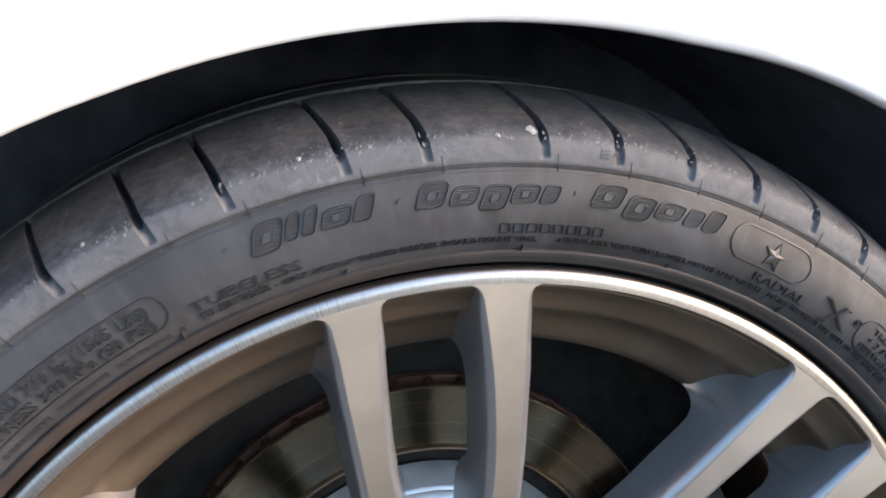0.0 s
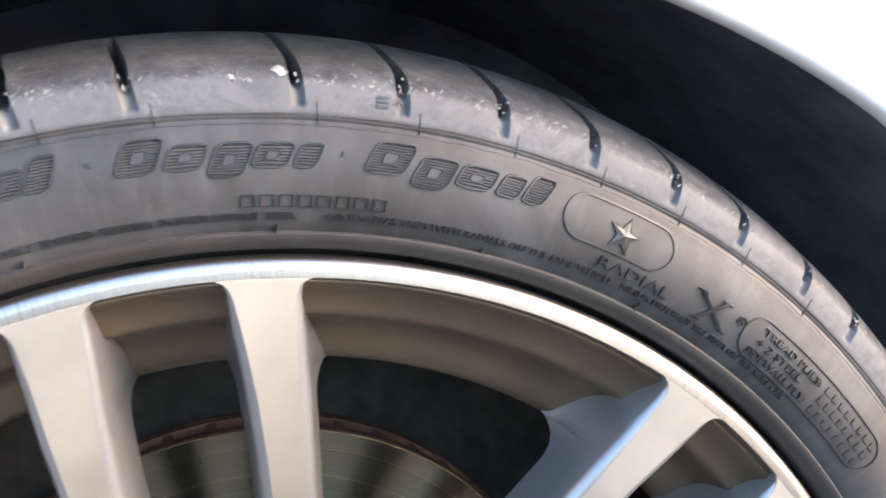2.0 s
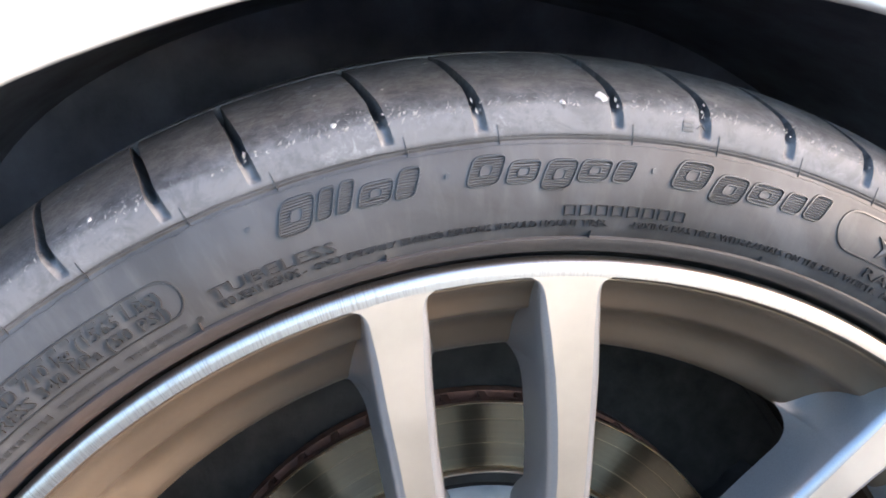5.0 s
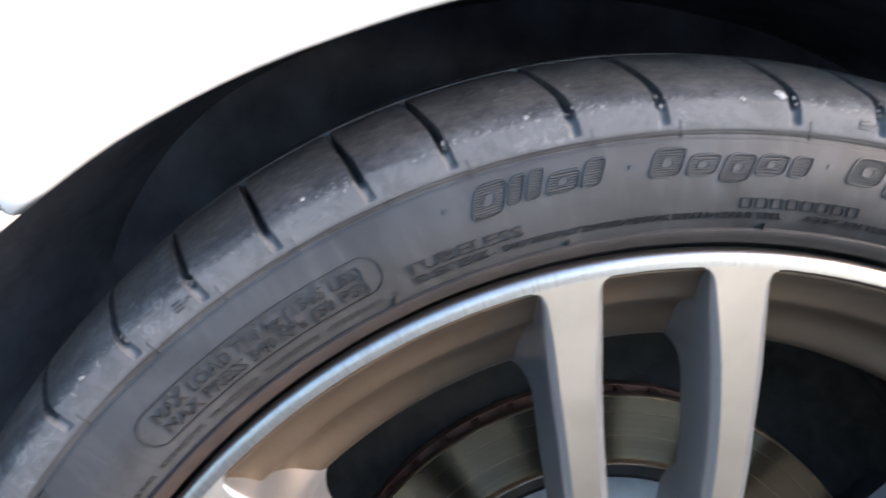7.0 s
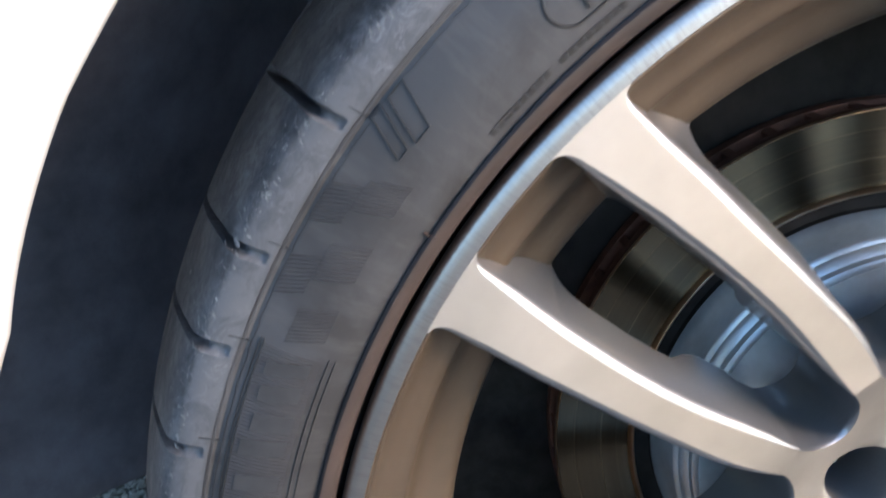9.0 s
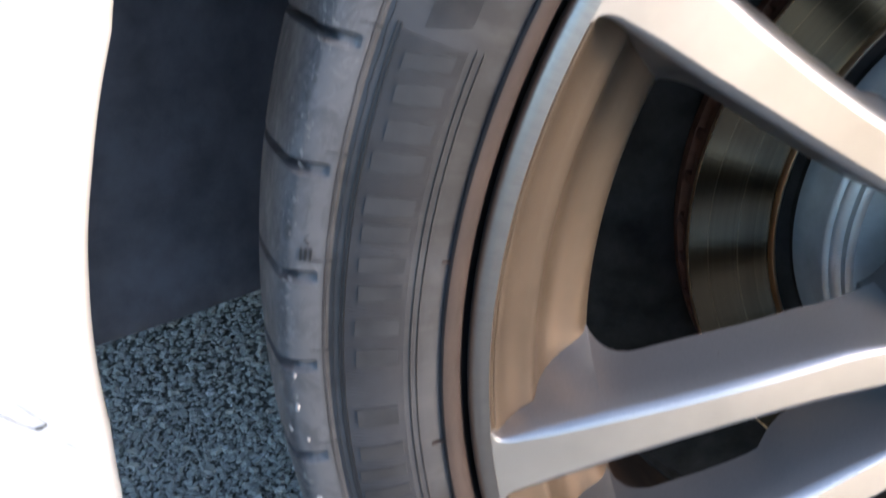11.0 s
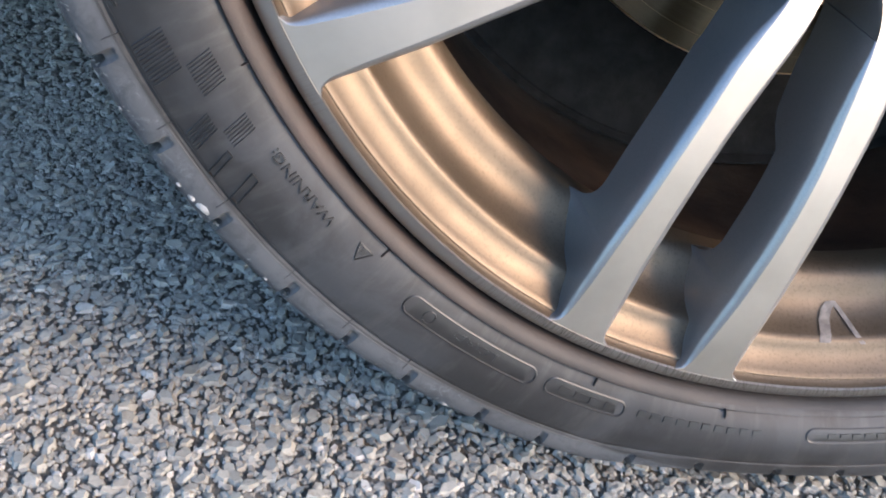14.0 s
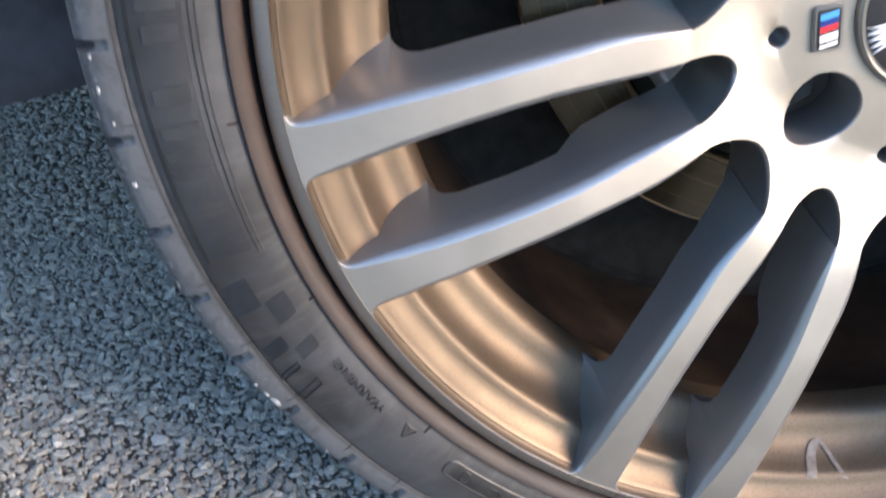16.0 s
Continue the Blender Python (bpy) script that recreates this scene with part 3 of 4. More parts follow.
def spoke_mesh(side):
    """One spoke of a pair; side +1 lies anticlockwise of the pair's middle line."""
    radii = [0.1035, 0.1055, 0.110, 0.115, 0.12, 0.126, 0.133, 0.14, 0.145, 0.148, 0.151, 0.1545, 0.158, 0.163, 0.17, 0.18, 0.19, 0.197, 0.201, 0.2045, 0.2070, 0.2090, 0.2105, 0.2117, 0.2126, 0.2132, 0.2136, 0.2138, 0.218, 0.2226, 0.2265, 0.2300, 0.2318, 0.2335, 0.2347, 0.2360, 0.2385, 0.2415, 0.244, 0.246, 0.2475, 0.2488, 0.2497, 0.2504, 0.2525]
    verts, faces, mats = [], [], []
    rows = 0
    # the rounded bevel beside the face, then the wall down to the back edge
    round_ = ((0.0, 0.0), (0.30, 0.10), (0.58, 0.30), (0.82, 0.60), (1.0, 1.0))
    wall = ((0.25, 0.32), (0.55, 0.62), (0.82, 0.86), (1.0, 1.0))
    for r in radii:
        y = face_y(r)
        bv = lerp(BEVEL, r)
        sec = []
        for edge, back, deep, sign, extra in ((INNER, BACK_IN, DEEP_IN, -1, fillet(r, 0.0030, 0.007)), (OUTER, BACK_OUT, DEEP_OUT, 1, fillet(r, 0.0065))):
            e, q, dp = lerp(edge, r) / 1000, lerp(back, r) / 1000, lerp(deep, r)
            half = [(e + sign * bv * u, y + bv * v) for u, v in round_]
            e1, y1 = half[-1]
            q = max(q, e1 + 0.0004) if sign > 0 else min(q, e1 - 0.0004)
            half += [(e1 + (q - e1) * u + sign * extra * u ** 2.5, y1 + (dp - y1) * v) for u, v in wall]
            sec += half[::-1] if sign < 0 else half
        k = len(sec)
        for s, yy in sec:
            ang = math.asin(max(-1, min(1, s / r)))
            verts.append((r * math.sin(ang) * -side, yy, r * math.cos(ang)))
        if rows:
            p, q = (rows - 1) * k, rows * k
            for i in range(k - 1):
                faces.append((p + i, p + i + 1, q + i + 1, q + i))
                mats.append(1 if i == k // 2 - 1 else 0)
            faces.append((p + k - 1, p, q, q + k - 1))
            mats.append(0)
        rows += 1
    faces += [tuple(range(k)), tuple(range((rows - 1) * k, rows * k))]
    mats += [0, 0]
    me = mesh_of("spoke", verts, faces, SILVER, 48)
    me.materials.append(MACHINED)
    bm = bmesh.new()
    bm.from_mesh(me)
    for f, mi in zip(bm.faces, mats):
        f.material_index = mi
    for e in bm.edges:
        if len({f.material_index for f in e.link_faces}) == 2:
            e.smooth = False
    bmesh.ops.recalc_face_normals(bm, faces=bm.faces)
    bm.to_mesh(me)
    bm.free()
    return me


spoke_left, spoke_right = spoke_mesh(1), spoke_mesh(-1)
for k in range(7):
    for me in (spoke_left, spoke_right):
        ob = part("spoke", me, wheel)
        ob.rotation_euler = (0, -radians(TH0 + k * PITCH - 90), 0)


LUG_AT = [231.8 + 72 * i for i in range(5)]
PIN_AT = [195.8 + 72 * i for i in range(5)]


def loop_points(kind, deg):
    """Outline of a hole in the hub, in the wheel's plane."""
    pts = []
    if kind == "lug":
        for i in range(36):
            a = 2 * math.pi * i / 36
            w = 0.0150 * (1 - 0.20 * math.cos(a))
            pts.append((0.0602 + 0.0168 * math.cos(a), w * math.sin(a)))
    elif kind == "pin":
        pts = [(0.0653 + 0.0045 * math.cos(2 * math.pi * i / 20), 0.0046 * math.sin(2 * math.pi * i / 20)) for i in range(20)]
    else:
        pts = [(0.0371 * math.cos(2 * math.pi * i / 72), 0.0371 * math.sin(2 * math.pi * i / 72)) for i in range(72)]
    c, s = math.cos(radians(deg)), math.sin(radians(deg))
    return [(p * c - q * s, p * s + q * c) for p, q in pts]


def hub_outline():
    pts = []
    for k in range(7):
        mid = TH0 + k * PITCH
        e_in = math.degrees(math.asin(lerp(INNER, 0.105) / 105))
        e_out = math.degrees(math.asin(lerp(OUTER, 0.105) / 105))
        for i in range(24):
            u = (1 - math.cos(math.pi * i / 24)) / 2
            pts.append(polar(0.105 - 0.0218 * math.sin(math.pi * u) ** 0.36, mid - e_in + 2 * e_in * u, 0))
        pts += [polar(0.105, mid + e_in + (e_out - e_in) * i / 5, 0) for i in range(5)]
        w = PITCH - 2 * e_out
        for i in range(24):
            u = (1 - math.cos(math.pi * i / 24)) / 2
            pts.append(polar(0.105 - 0.0200 * math.sin(math.pi * u) ** 0.55, mid + e_out + w * u, 0))
        pts += [polar(0.105, mid + PITCH - e_out + (e_out - e_in) * i / 5, 0) for i in range(5)]
    return [(p[0], p[2]) for p in pts]


def hub_mesh():
    bm = bmesh.new()
    loops = [hub_outline()] + [loop_points("lug", d) for d in LUG_AT] + [loop_points("pin", d) for d in PIN_AT] + [loop_points("bore", 0)]
    edges = []
    for pts in loops:
        vs = [bm.verts.new((x, 0, z)) for x, z in pts]
        es = [bm.edges.new((vs[i], vs[(i + 1) % len(vs)])) for i in range(len(vs))]
        edges += es
    bmesh.ops.triangle_fill(bm, use_beauty=True, use_dissolve=False, edges=edges)
    long = [e for e in bm.edges if e.calc_length() > 0.007 and not e.is_boundary]
    bmesh.ops.subdivide_edges(bm, edges=long, cuts=3)
    bmesh.ops.triangulate(bm, faces=bm.faces)
    for f in bm.faces:
        f.material_index = 1
    for v in bm.verts:
        v.co.y = face_y(math.hypot(v.co.x, v.co.z))
    rings = [[bm.verts.new((x, face_y(math.hypot(x, z)), z)) for x, z in pts] for pts in loops]
    for i, vs in enumerate(rings):
        depth = 0.044 if i == 0 else (0.030 if i <= 5 else 0.012)
        prev = vs
        stages = ((0.0006, 0.0002), (0.0012, 0.0007), (0.0017, 0.0015), (0.0020, 0.0026), (0.0024, depth * 0.5), (0.0030, depth)) if i == 0 else ((-0.0004, 0.0003), (-0.0007, 0.0011), (-0.0009, 0.004), (-0.0012, depth))
        for off, dp in stages:
            row = []
            for j, v in enumerate(vs):
                c = v.co
                if i == 0:
                    d = Vector((c.x, 0, c.z)).normalized()
                else:
                    mid = sum((w.co for w in vs), Vector()) / len(vs)
                    d = Vector((c.x - mid.x, 0, c.z - mid.z)).normalized()
                row.append(bm.verts.new((c.x + d.x * off, c.y + dp, c.z + d.z * off)))
            for j in range(len(vs)):
                m = (j + 1) % len(vs)
                bm.faces.new((prev[j], prev[m], row[m], row[j]))
            prev = row
    bmesh.ops.remove_doubles(bm, verts=bm.verts, dist=0.00002)
    bmesh.ops.recalc_face_normals(bm, faces=bm.faces)
    me = bpy.data.meshes.new("hub")
    bm.to_mesh(me)
    bm.free()
    me.materials.append(SILVER)
    me.materials.append(MACHINED)
    me.shade_smooth()
    me.set_sharp_from_angle(angle=radians(35))
    return me


part("hub", hub_mesh(), wheel, "machined hub with five bolt pockets")


def disc_plate(name, profile, material, parent, label="", steps=72):
    """A solid of revolution that is closed on the axis."""
    v, f = revolve(profile, [360 * i / steps for i in range(steps)])
    k = len(profile)
    f.append(tuple(i * k for i in range(steps)))
    return part(name, mesh_of(name, v, f, material, 40), parent, label)


for d in LUG_AT:
    x, z = 0.060 * math.cos(radians(d)), 0.060 * math.sin(radians(d))
    bm = bmesh.new()
    bmesh.ops.create_cone(bm, cap_ends=True, segments=6, radius1=0.0088, radius2=0.0088, depth=0.016, matrix=Matrix.Translation((x, 0.073, z)) @ Matrix.Rotation(radians(90), 4, "X"))
    bmesh.ops.create_cone(bm, cap_ends=True, segments=24, radius1=0.0125, radius2=0.0100, depth=0.006, matrix=Matrix.Translation((x, 0.082, z)) @ Matrix.Rotation(radians(90), 4, "X"))
    bmesh.ops.bevel(bm, geom=bm.edges[:], offset=0.0008, segments=1, affect="EDGES")
    part_bm("wheel_bolt", bm, IRON, wheel, "dark hexagon wheel bolt deep in its pocket")
cap = disc_plate("centre_cap", [(0.0342, 0.0384), (0.0350, 0.0376), (0.0363, 0.0380), (0.0370, 0.0396), (0.0370, 0.046)], RING, wheel, "round cap with a chrome rim")
disc_plate("cap_face", [(0.0010, 0.0376), (0.020, 0.0377), (0.0325, 0.0382), (0.0341, 0.0386), (0.0343, 0.0394)], BLACK, cap, "glossy dark cap face")
for d0, d1 in ((201, 220.5),):
    v, f = [], []
    for j in range(9):
        d = d0 + (d1 - d0) * j / 8
        r0, r1 = (0.0243, 0.0330) if j % 4 in (0, 2) else (0.0243, 0.0275)
        v += [polar(r0, d, 0.0371), polar(r1, d, 0.0371), polar(r0, d, 0.0386), polar(r1, d, 0.0386)]
        if j:
            b, c = (j - 1) * 4, j * 4
            f += [(b, b + 1, c + 1, c), (b + 1, b + 3, c + 3, c + 1), (b + 2, b, c, c + 2)]
    part("cap_mark", mesh_of("cap_mark", v, f, WHITE, 0), cap, "pale mark on the cap")


def rounded_plate(w, h, r, thick, bevel=0.0006):
    bm = bmesh.new()
    vs = []
    for cx, cz, a0 in ((w / 2 - r, h / 2 - r, 0), (-w / 2 + r, h / 2 - r, 90), (-w / 2 + r, -h / 2 + r, 180), (w / 2 - r, -h / 2 + r, 270)):
        for i in range(6):
            a = radians(a0 + 18 * i)
            vs.append(bm.verts.new((cx + r * math.cos(a), 0, cz + r * math.sin(a))))
    f = bm.faces.new(vs)
    ext = bmesh.ops.extrude_face_region(bm, geom=[f])
    for v in ext["geom"]:
        if isinstance(v, bmesh.types.BMVert):
            v.co.y -= thick
    bmesh.ops.bevel(bm, geom=[e for e in bm.edges if all(abs(v.co.y + thick) < 1e-6 for v in e.verts)], offset=bevel, segments=2, affect="EDGES")
    return bm


# small sport badge on the hub between the cap and a pin hole
badge = part_bm("badge", rounded_plate(0.0116, 0.0186, 0.0020, 0.0014), RING, wheel, "small framed badge with coloured stripes")
badge.matrix_basis = Matrix.Translation(polar(0.0471, 196.0, 0.0397)) @ Matrix.Rotation(radians(-15), 4, "Y")
inlay = part_bm("badge_inlay", rounded_plate(0.0088, 0.0158, 0.0012, 0.0004, 0.0001), BLACK, badge)
inlay.location = (0, -0.0013, 0)
for z, h, mat in ((0.0056, 0.0024, BLUE), (0.0030, 0.0021, NAVY), (0.0006, 0.0021, RED), (-0.0030, 0.0030, WHITE), (-0.0062, 0.0014, WHITE)):
    bm = bmesh.new()
    q = [(-0.0034, z - h / 2 - 0.0006), (0.0034, z - h / 2 + 0.0004), (0.0034, z + h / 2 + 0.0004), (-0.0034, z + h / 2 - 0.0006)]
    top = [bm.verts.new((x, -0.0020, w)) for x, w in q]
    low = [bm.verts.new((x, -0.0016, w)) for x, w in q]
    bm.faces.new(top)
    for i in range(4):
        bm.faces.new((top[i], top[(i + 1) % 4], low[(i + 1) % 4], low[i]))
    part_bm("badge_stripe", bm, mat, badge, smooth=0)

# ---- brake ----
brake = thing("brake_disc", "worn steel brake disc with a grey coated hat behind the spokes", "brake disc", CENTRE)
ring("friction_ring", [(0.1172, 0.1262), (0.1176, 0.1240), (0.1190, 0.1226), (0.1196, 0.1240), (0.1204, 0.1248), (0.1555, 0.1248), (0.1563, 0.1256)], DISC, brake, "bright scored friction face", 180)
ring("worn_edge", [(0.1174, 0.1246), (0.1180, 0.1228), (0.1192, 0.1216), (0.1200, 0.1222), (0.1206, 0.1246)], GOLDEN, brake, "bright heat-tinted inner edge", 144)
ring("polished_rim", [(0.1557, 0.1247), (0.1561, 0.1244), (0.1565, 0.1248), (0.1566, 0.1258)], GOLDEN, brake, "bright polished outer edge", 180)
ring("vent_edge", [(0.1563, 0.1256), (0.1563, 0.1318), (0.1500, 0.1322), (0.1500, 0.1418), (0.1563, 0.1422), (0.1563, 0.1490), (0.1170, 0.1495)], RUST, brake, "rusty vented edge", 180)
for i in range(48):
    bm = bmesh.new()
    bmesh.ops.create_cube(bm, size=1, matrix=Matrix.Rotation(radians(7.5 * i), 4, "Y") @ Matrix.Translation((0.1528, 0.1370, 0)) @ Matrix.Diagonal((0.0062, 0.0104, 0.0042, 1)))
    part_bm("vent_vane", bm, RUST, brake, smooth=0)
ring("hat", [(0.1080, 0.1290), (0.1064, 0.1215), (0.1052, 0.1196), (0.1038, 0.1085), (0.1030, 0.1072), (0.1012, 0.1066), (0.1005, 0.1048), (0.0975, 0.1030), (0.0968, 0.1002), (0.0952, 0.0992), (0.0945, 0.0975), (0.080, 0.0965), (0.030, 0.0960)],
     HAT, brake, "blue-grey coated hat with turned steps", 144)
ring("hat_groove", [(0.1172, 0.1262), (0.1165, 0.1320), (0.1085, 0.1320), (0.1080, 0.1290)], SHIELD, brake, "dark groove round the hat", 144)
# ---- brake caliper and shield ----
shield = thing("dust_shield", "black sheet-metal dust shield behind the brake disc", "dust shield", CENTRE)
ring("shield_plate", [(0.05, 0.152), (0.172, 0.152), (0.180, 0.157), (0.196, 0.158), (0.2165, 0.153), (0.2185, 0.154), (0.198, 0.161), (0.180, 0.160), (0.05, 0.155)], SHIELD, shield, "", 120)
ring("shield_flange", [(0.2175, 0.1535), (0.2200, 0.1500), (0.2215, 0.1500), (0.2215, 0.1600), (0.2185, 0.1600)], SHIELD, shield, "turned-up outer flange", 120)


def arc_block(name, r0, r1, y0, y1, d0, d1, material, parent, label="", bevel=0.004):
    bm = bmesh.new()
    n = 14
    rows = []
    for i in range(n + 1):
        d = d0 + (d1 - d0) * i / n
        rows.append([bm.verts.new(polar(r, d, y)) for r, y in ((r0, y0), (r1, y0), (r1, y1), (r0, y1))])
    for a, b in zip(rows, rows[1:]):
        for i in range(4):
            bm.faces.new((a[i], a[(i + 1) % 4], b[(i + 1) % 4], b[i]))
    bm.faces.new(rows[0])
    bm.faces.new(rows[-1])
    bmesh.ops.bevel(bm, geom=[e for e in bm.edges if len(e.link_faces) == 2 and e.calc_face_angle(0) > 0.6], offset=bevel, segments=2, affect="EDGES")
    return part_bm(name, bm, material, parent, label)


caliper = thing("brake_caliper", "dark cast-iron brake caliper gripping the disc", "brake caliper", CENTRE)
arc_block("caliper_bridge", 0.160, 0.194, 0.090, 0.170, -14, 32, IRON, caliper, "", 0.006)
arc_block("caliper_claw", 0.122, 0.158, 0.088, 0.110, -12, 30, IRON, caliper, "", 0.006)
arc_block("brake_pad", 0.122, 0.152, 0.112, 0.1242, -10, 28, RUST, caliper, "rusty pad backing", 0.002)

# ---- car body ----
car = thing("car_body", "white car body round the wheel arch, with bumper joint", "car body", CENTRE)
LIP_R = [(10, 0.368), (55, 0.361), (65, 0.3570), (73, 0.3545), (80, 0.3515), (90, 0.3515), (100, 0.3520), (108, 0.3535), (114, 0.3545), (120, 0.3568), (127, 0.3592), (133, 0.3600), (139, 0.3605), (145, 0.3617), (152, 0.3615), (160, 0.3620),
         (168, 0.3645), (175, 0.3722), (182, 0.3816), (187, 0.3878), (192, 0.3935), (196.5, 0.4015), (198.4, 0.4060)]
LIP_Y = [(10, -0.02), (60, -0.024), (155, -0.026), (160, -0.018), (168, 0.001), (175, 0.013), (182, 0.025), (187, 0.031), (192, 0.036), (198.4, 0.040)]


sheets = {}


def panel(name, d0, d1, far, label):
    """A curved sheet from the rolled wheel-arch edge out to the line far, two points in the plane."""
    n, k = 60, 16
    verts, faces = [], []
    roll = [(0.016, 0.0125), (0.0012, 0.0118), (0.0, 0.0085), (0.0, 0.0030), (0.0009, 0.0009), (0.0035, 0.0)]
    rows = 0
    for i in range(n + 1):
        u = i / n
        d = d0 + (d1 - d0) * u
        r, y = lerp(LIP_R, d), lerp(LIP_Y, d)
        col = []
        for off, dy in roll:
            col.append(Vector(polar(r + off, d, y + dy - 0.004)))
        base = Vector(polar(r + 0.0035, d, y - 0.004))
        # far line runs along the given corner points
        s = u * (len(far) - 1)
        j = min(int(s), len(far) - 2)
        goal = Vector((*far[j],)).lerp(Vector((*far[j + 1],)), s - j)
        for q in range(1, k + 1):
            w = (q / k) ** 1.6
            p = base.lerp(goal, w)
            p.y += -0.010 * math.sin(math.pi * min(1, w * 1.2))
            col.append(p)
        verts += col
        m = len(col)
        if i:
            a, b = (i - 1) * m, i * m
            faces += [(a + t, a + t + 1, b + t + 1, b + t) for t in range(m - 1)]
    sheets[name] = BVHTree.FromPolygons([tuple(v) for v in verts], faces)
    me = mesh_of(name, verts, faces, PAINT, 50)
    ob = part(name, me, car, label)
    sol = ob.modifiers.new("thickness", "SOLIDIFY")
    sol.thickness, sol.offset = 0.0022, -1 if d1 > d0 else 1
    return ob


panel("wing", 12, 132.80, [(0.95, 0.02, 0.30), (0.9, 0.05, 0.52), (0.0, 0.10, 0.54), (-0.9, 0.14, 0.46), (-1.0, 0.06, 0.40)], "white painted steel wing")
panel("bumper", 133.00, 198.4, [(-1.0, 0.06, 0.3984), (-1.02, 0.10, 0.10), (-1.0, 0.12, -0.10), (-0.95, 0.12, -0.118)], "white painted bumper corner with rolled lower edge")


def joint_gap_shade():
    """A dark strip standing in for the shaded gap between wing and bumper."""
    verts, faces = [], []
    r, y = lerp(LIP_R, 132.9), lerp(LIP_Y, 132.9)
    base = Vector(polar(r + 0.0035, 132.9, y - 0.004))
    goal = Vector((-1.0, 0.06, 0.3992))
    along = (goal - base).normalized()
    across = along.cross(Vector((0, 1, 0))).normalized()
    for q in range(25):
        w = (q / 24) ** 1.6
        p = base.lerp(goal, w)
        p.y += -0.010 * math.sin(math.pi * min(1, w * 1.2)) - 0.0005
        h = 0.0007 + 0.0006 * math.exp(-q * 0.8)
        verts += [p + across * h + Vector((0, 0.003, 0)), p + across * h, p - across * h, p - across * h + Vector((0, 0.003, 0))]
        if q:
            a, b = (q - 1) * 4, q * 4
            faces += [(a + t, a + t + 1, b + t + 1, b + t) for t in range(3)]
    part("joint_gap_shade", mesh_of("joint_gap_shade", verts, faces, BLACK, 30), car, "dark strip standing in for the shaded gap between wing and bumper")


joint_gap_shade()


def liner():
    n = 90
    verts, faces = [], []
    high = [(0.372, 0.006), (0.376, 0.03), (0.380, 0.10), (0.380, 0.17), (0.379, 0.23), (0.378, 0.27), (0.30, 0.285), (0.14, 0.29)]
    low = [(0.57, 0.045), (0.53, 0.08), (0.47, 0.135), (0.42, 0.185), (0.37, 0.24), (0.33, 0.29), (0.30, 0.30), (0.14, 0.31)]
    for i in range(n + 1):
        for (rh, yh), (rl, yl) in zip(high, low):
            d = 8 + (180 + math.degrees(math.asin(min(1.0, 0.118 / rl))) - 8) * i / n
            u = min(1.0, max(0.0, (d - 128) / 52))
            u = u * u * (3 - 2 * u)
            grow = max(0.0, min(0.015, lerp(LIP_R, d) - 0.352))
            r = rh + (grow if rh > 0.35 else 0)
            verts.append(polar(r + (rl - r) * u, d, yh + (yl - yh) * u))
        if i:
            k = len(high)
            a, b = (i - 1) * k, i * k
            faces += [(a + t, a + t + 1, b + t + 1, b + t) for t in range(k - 1)]
    me = mesh_of("arch_liner", verts, faces, LINER, 60)
    ob = part("arch_liner", me, car, "black felt wheel-arch liner")
    sol = ob.modifiers.new("thickness", "SOLIDIFY")
    sol.thickness = 0.003


liner()


def slab(name, x0, x1, y0, y1, z0, z1, material, parent, label="", bevel=0.01):
    bm = bmesh.new()
    bmesh.ops.create_cube(bm, size=1, matrix=Matrix.Translation(((x0 + x1) / 2, (y0 + y1) / 2, (z0 + z1) / 2)) @ Matrix.Diagonal((x1 - x0, y1 - y0, z1 - z0, 1)))
    bmesh.ops.bevel(bm, geom=bm.edges[:], offset=bevel, segments=2, affect="EDGES")
    return part_bm(name, bm, material, parent, label)


# the underbody is unseen, added to shade the ground beneath the car
slab("underbody", -0.95, 1.6, 0.32, 1.55, -0.06, 0.06, UNDER, car, "unseen dark underbody tray, added for shade beneath the car")
slab("sill", 0.42, 1.6, 0.04, 0.32, -0.10, 0.24, PAINT, car, "white sill")


def hull():
    """The unseen rest of the car beyond the wheel arch, added to cast shade: a plain closed shell with a sloping bonnet
    end and cabin.
    """
    bm = bmesh.new()
    rows = []
    for x, low, belt, top, inset in ((-0.95, 0.43, 0.44, 0.46, 0.30), (-0.55, 0.43, 0.46, 0.50, 0.20), (0.5, 0.43, 0.50, 0.58, 0.16), (0.62, -0.05, 0.52, 0.60, 0.10), (1.3, -0.05, 0.60, 1.05, 0.10), (2.6, -0.05, 0.62, 1.10, 0.10), (3.4, 0.0, 0.55, 0.62, 0.16)):
        ring_ = [(0.34, low), (inset, max(low, belt * 0.6)), (inset, belt), (inset + 0.22, top), (1.72 - inset - 0.22, top), (1.72 - inset, belt), (1.72 - inset, max(low, belt * 0.6)), (1.40, low)]
        rows.append([bm.verts.new((x, y, z)) for y, z in ring_])
    for a, b in zip(rows, rows[1:]):
        for i in range(8):
            bm.faces.new((a[i], a[(i + 1) % 8], b[(i + 1) % 8], b[i]))
    bm.faces.new(rows[0])
    bm.faces.new(rows[-1])
    bmesh.ops.remove_doubles(bm, verts=bm.verts, dist=0.004)
    bmesh.ops.bevel(bm, geom=bm.edges[:], offset=0.004, segments=2, affect="EDGES")
    part_bm("body_shell", bm, PAINT, car, "plain white body behind the wing, unseen and added to cast shade")


hull()
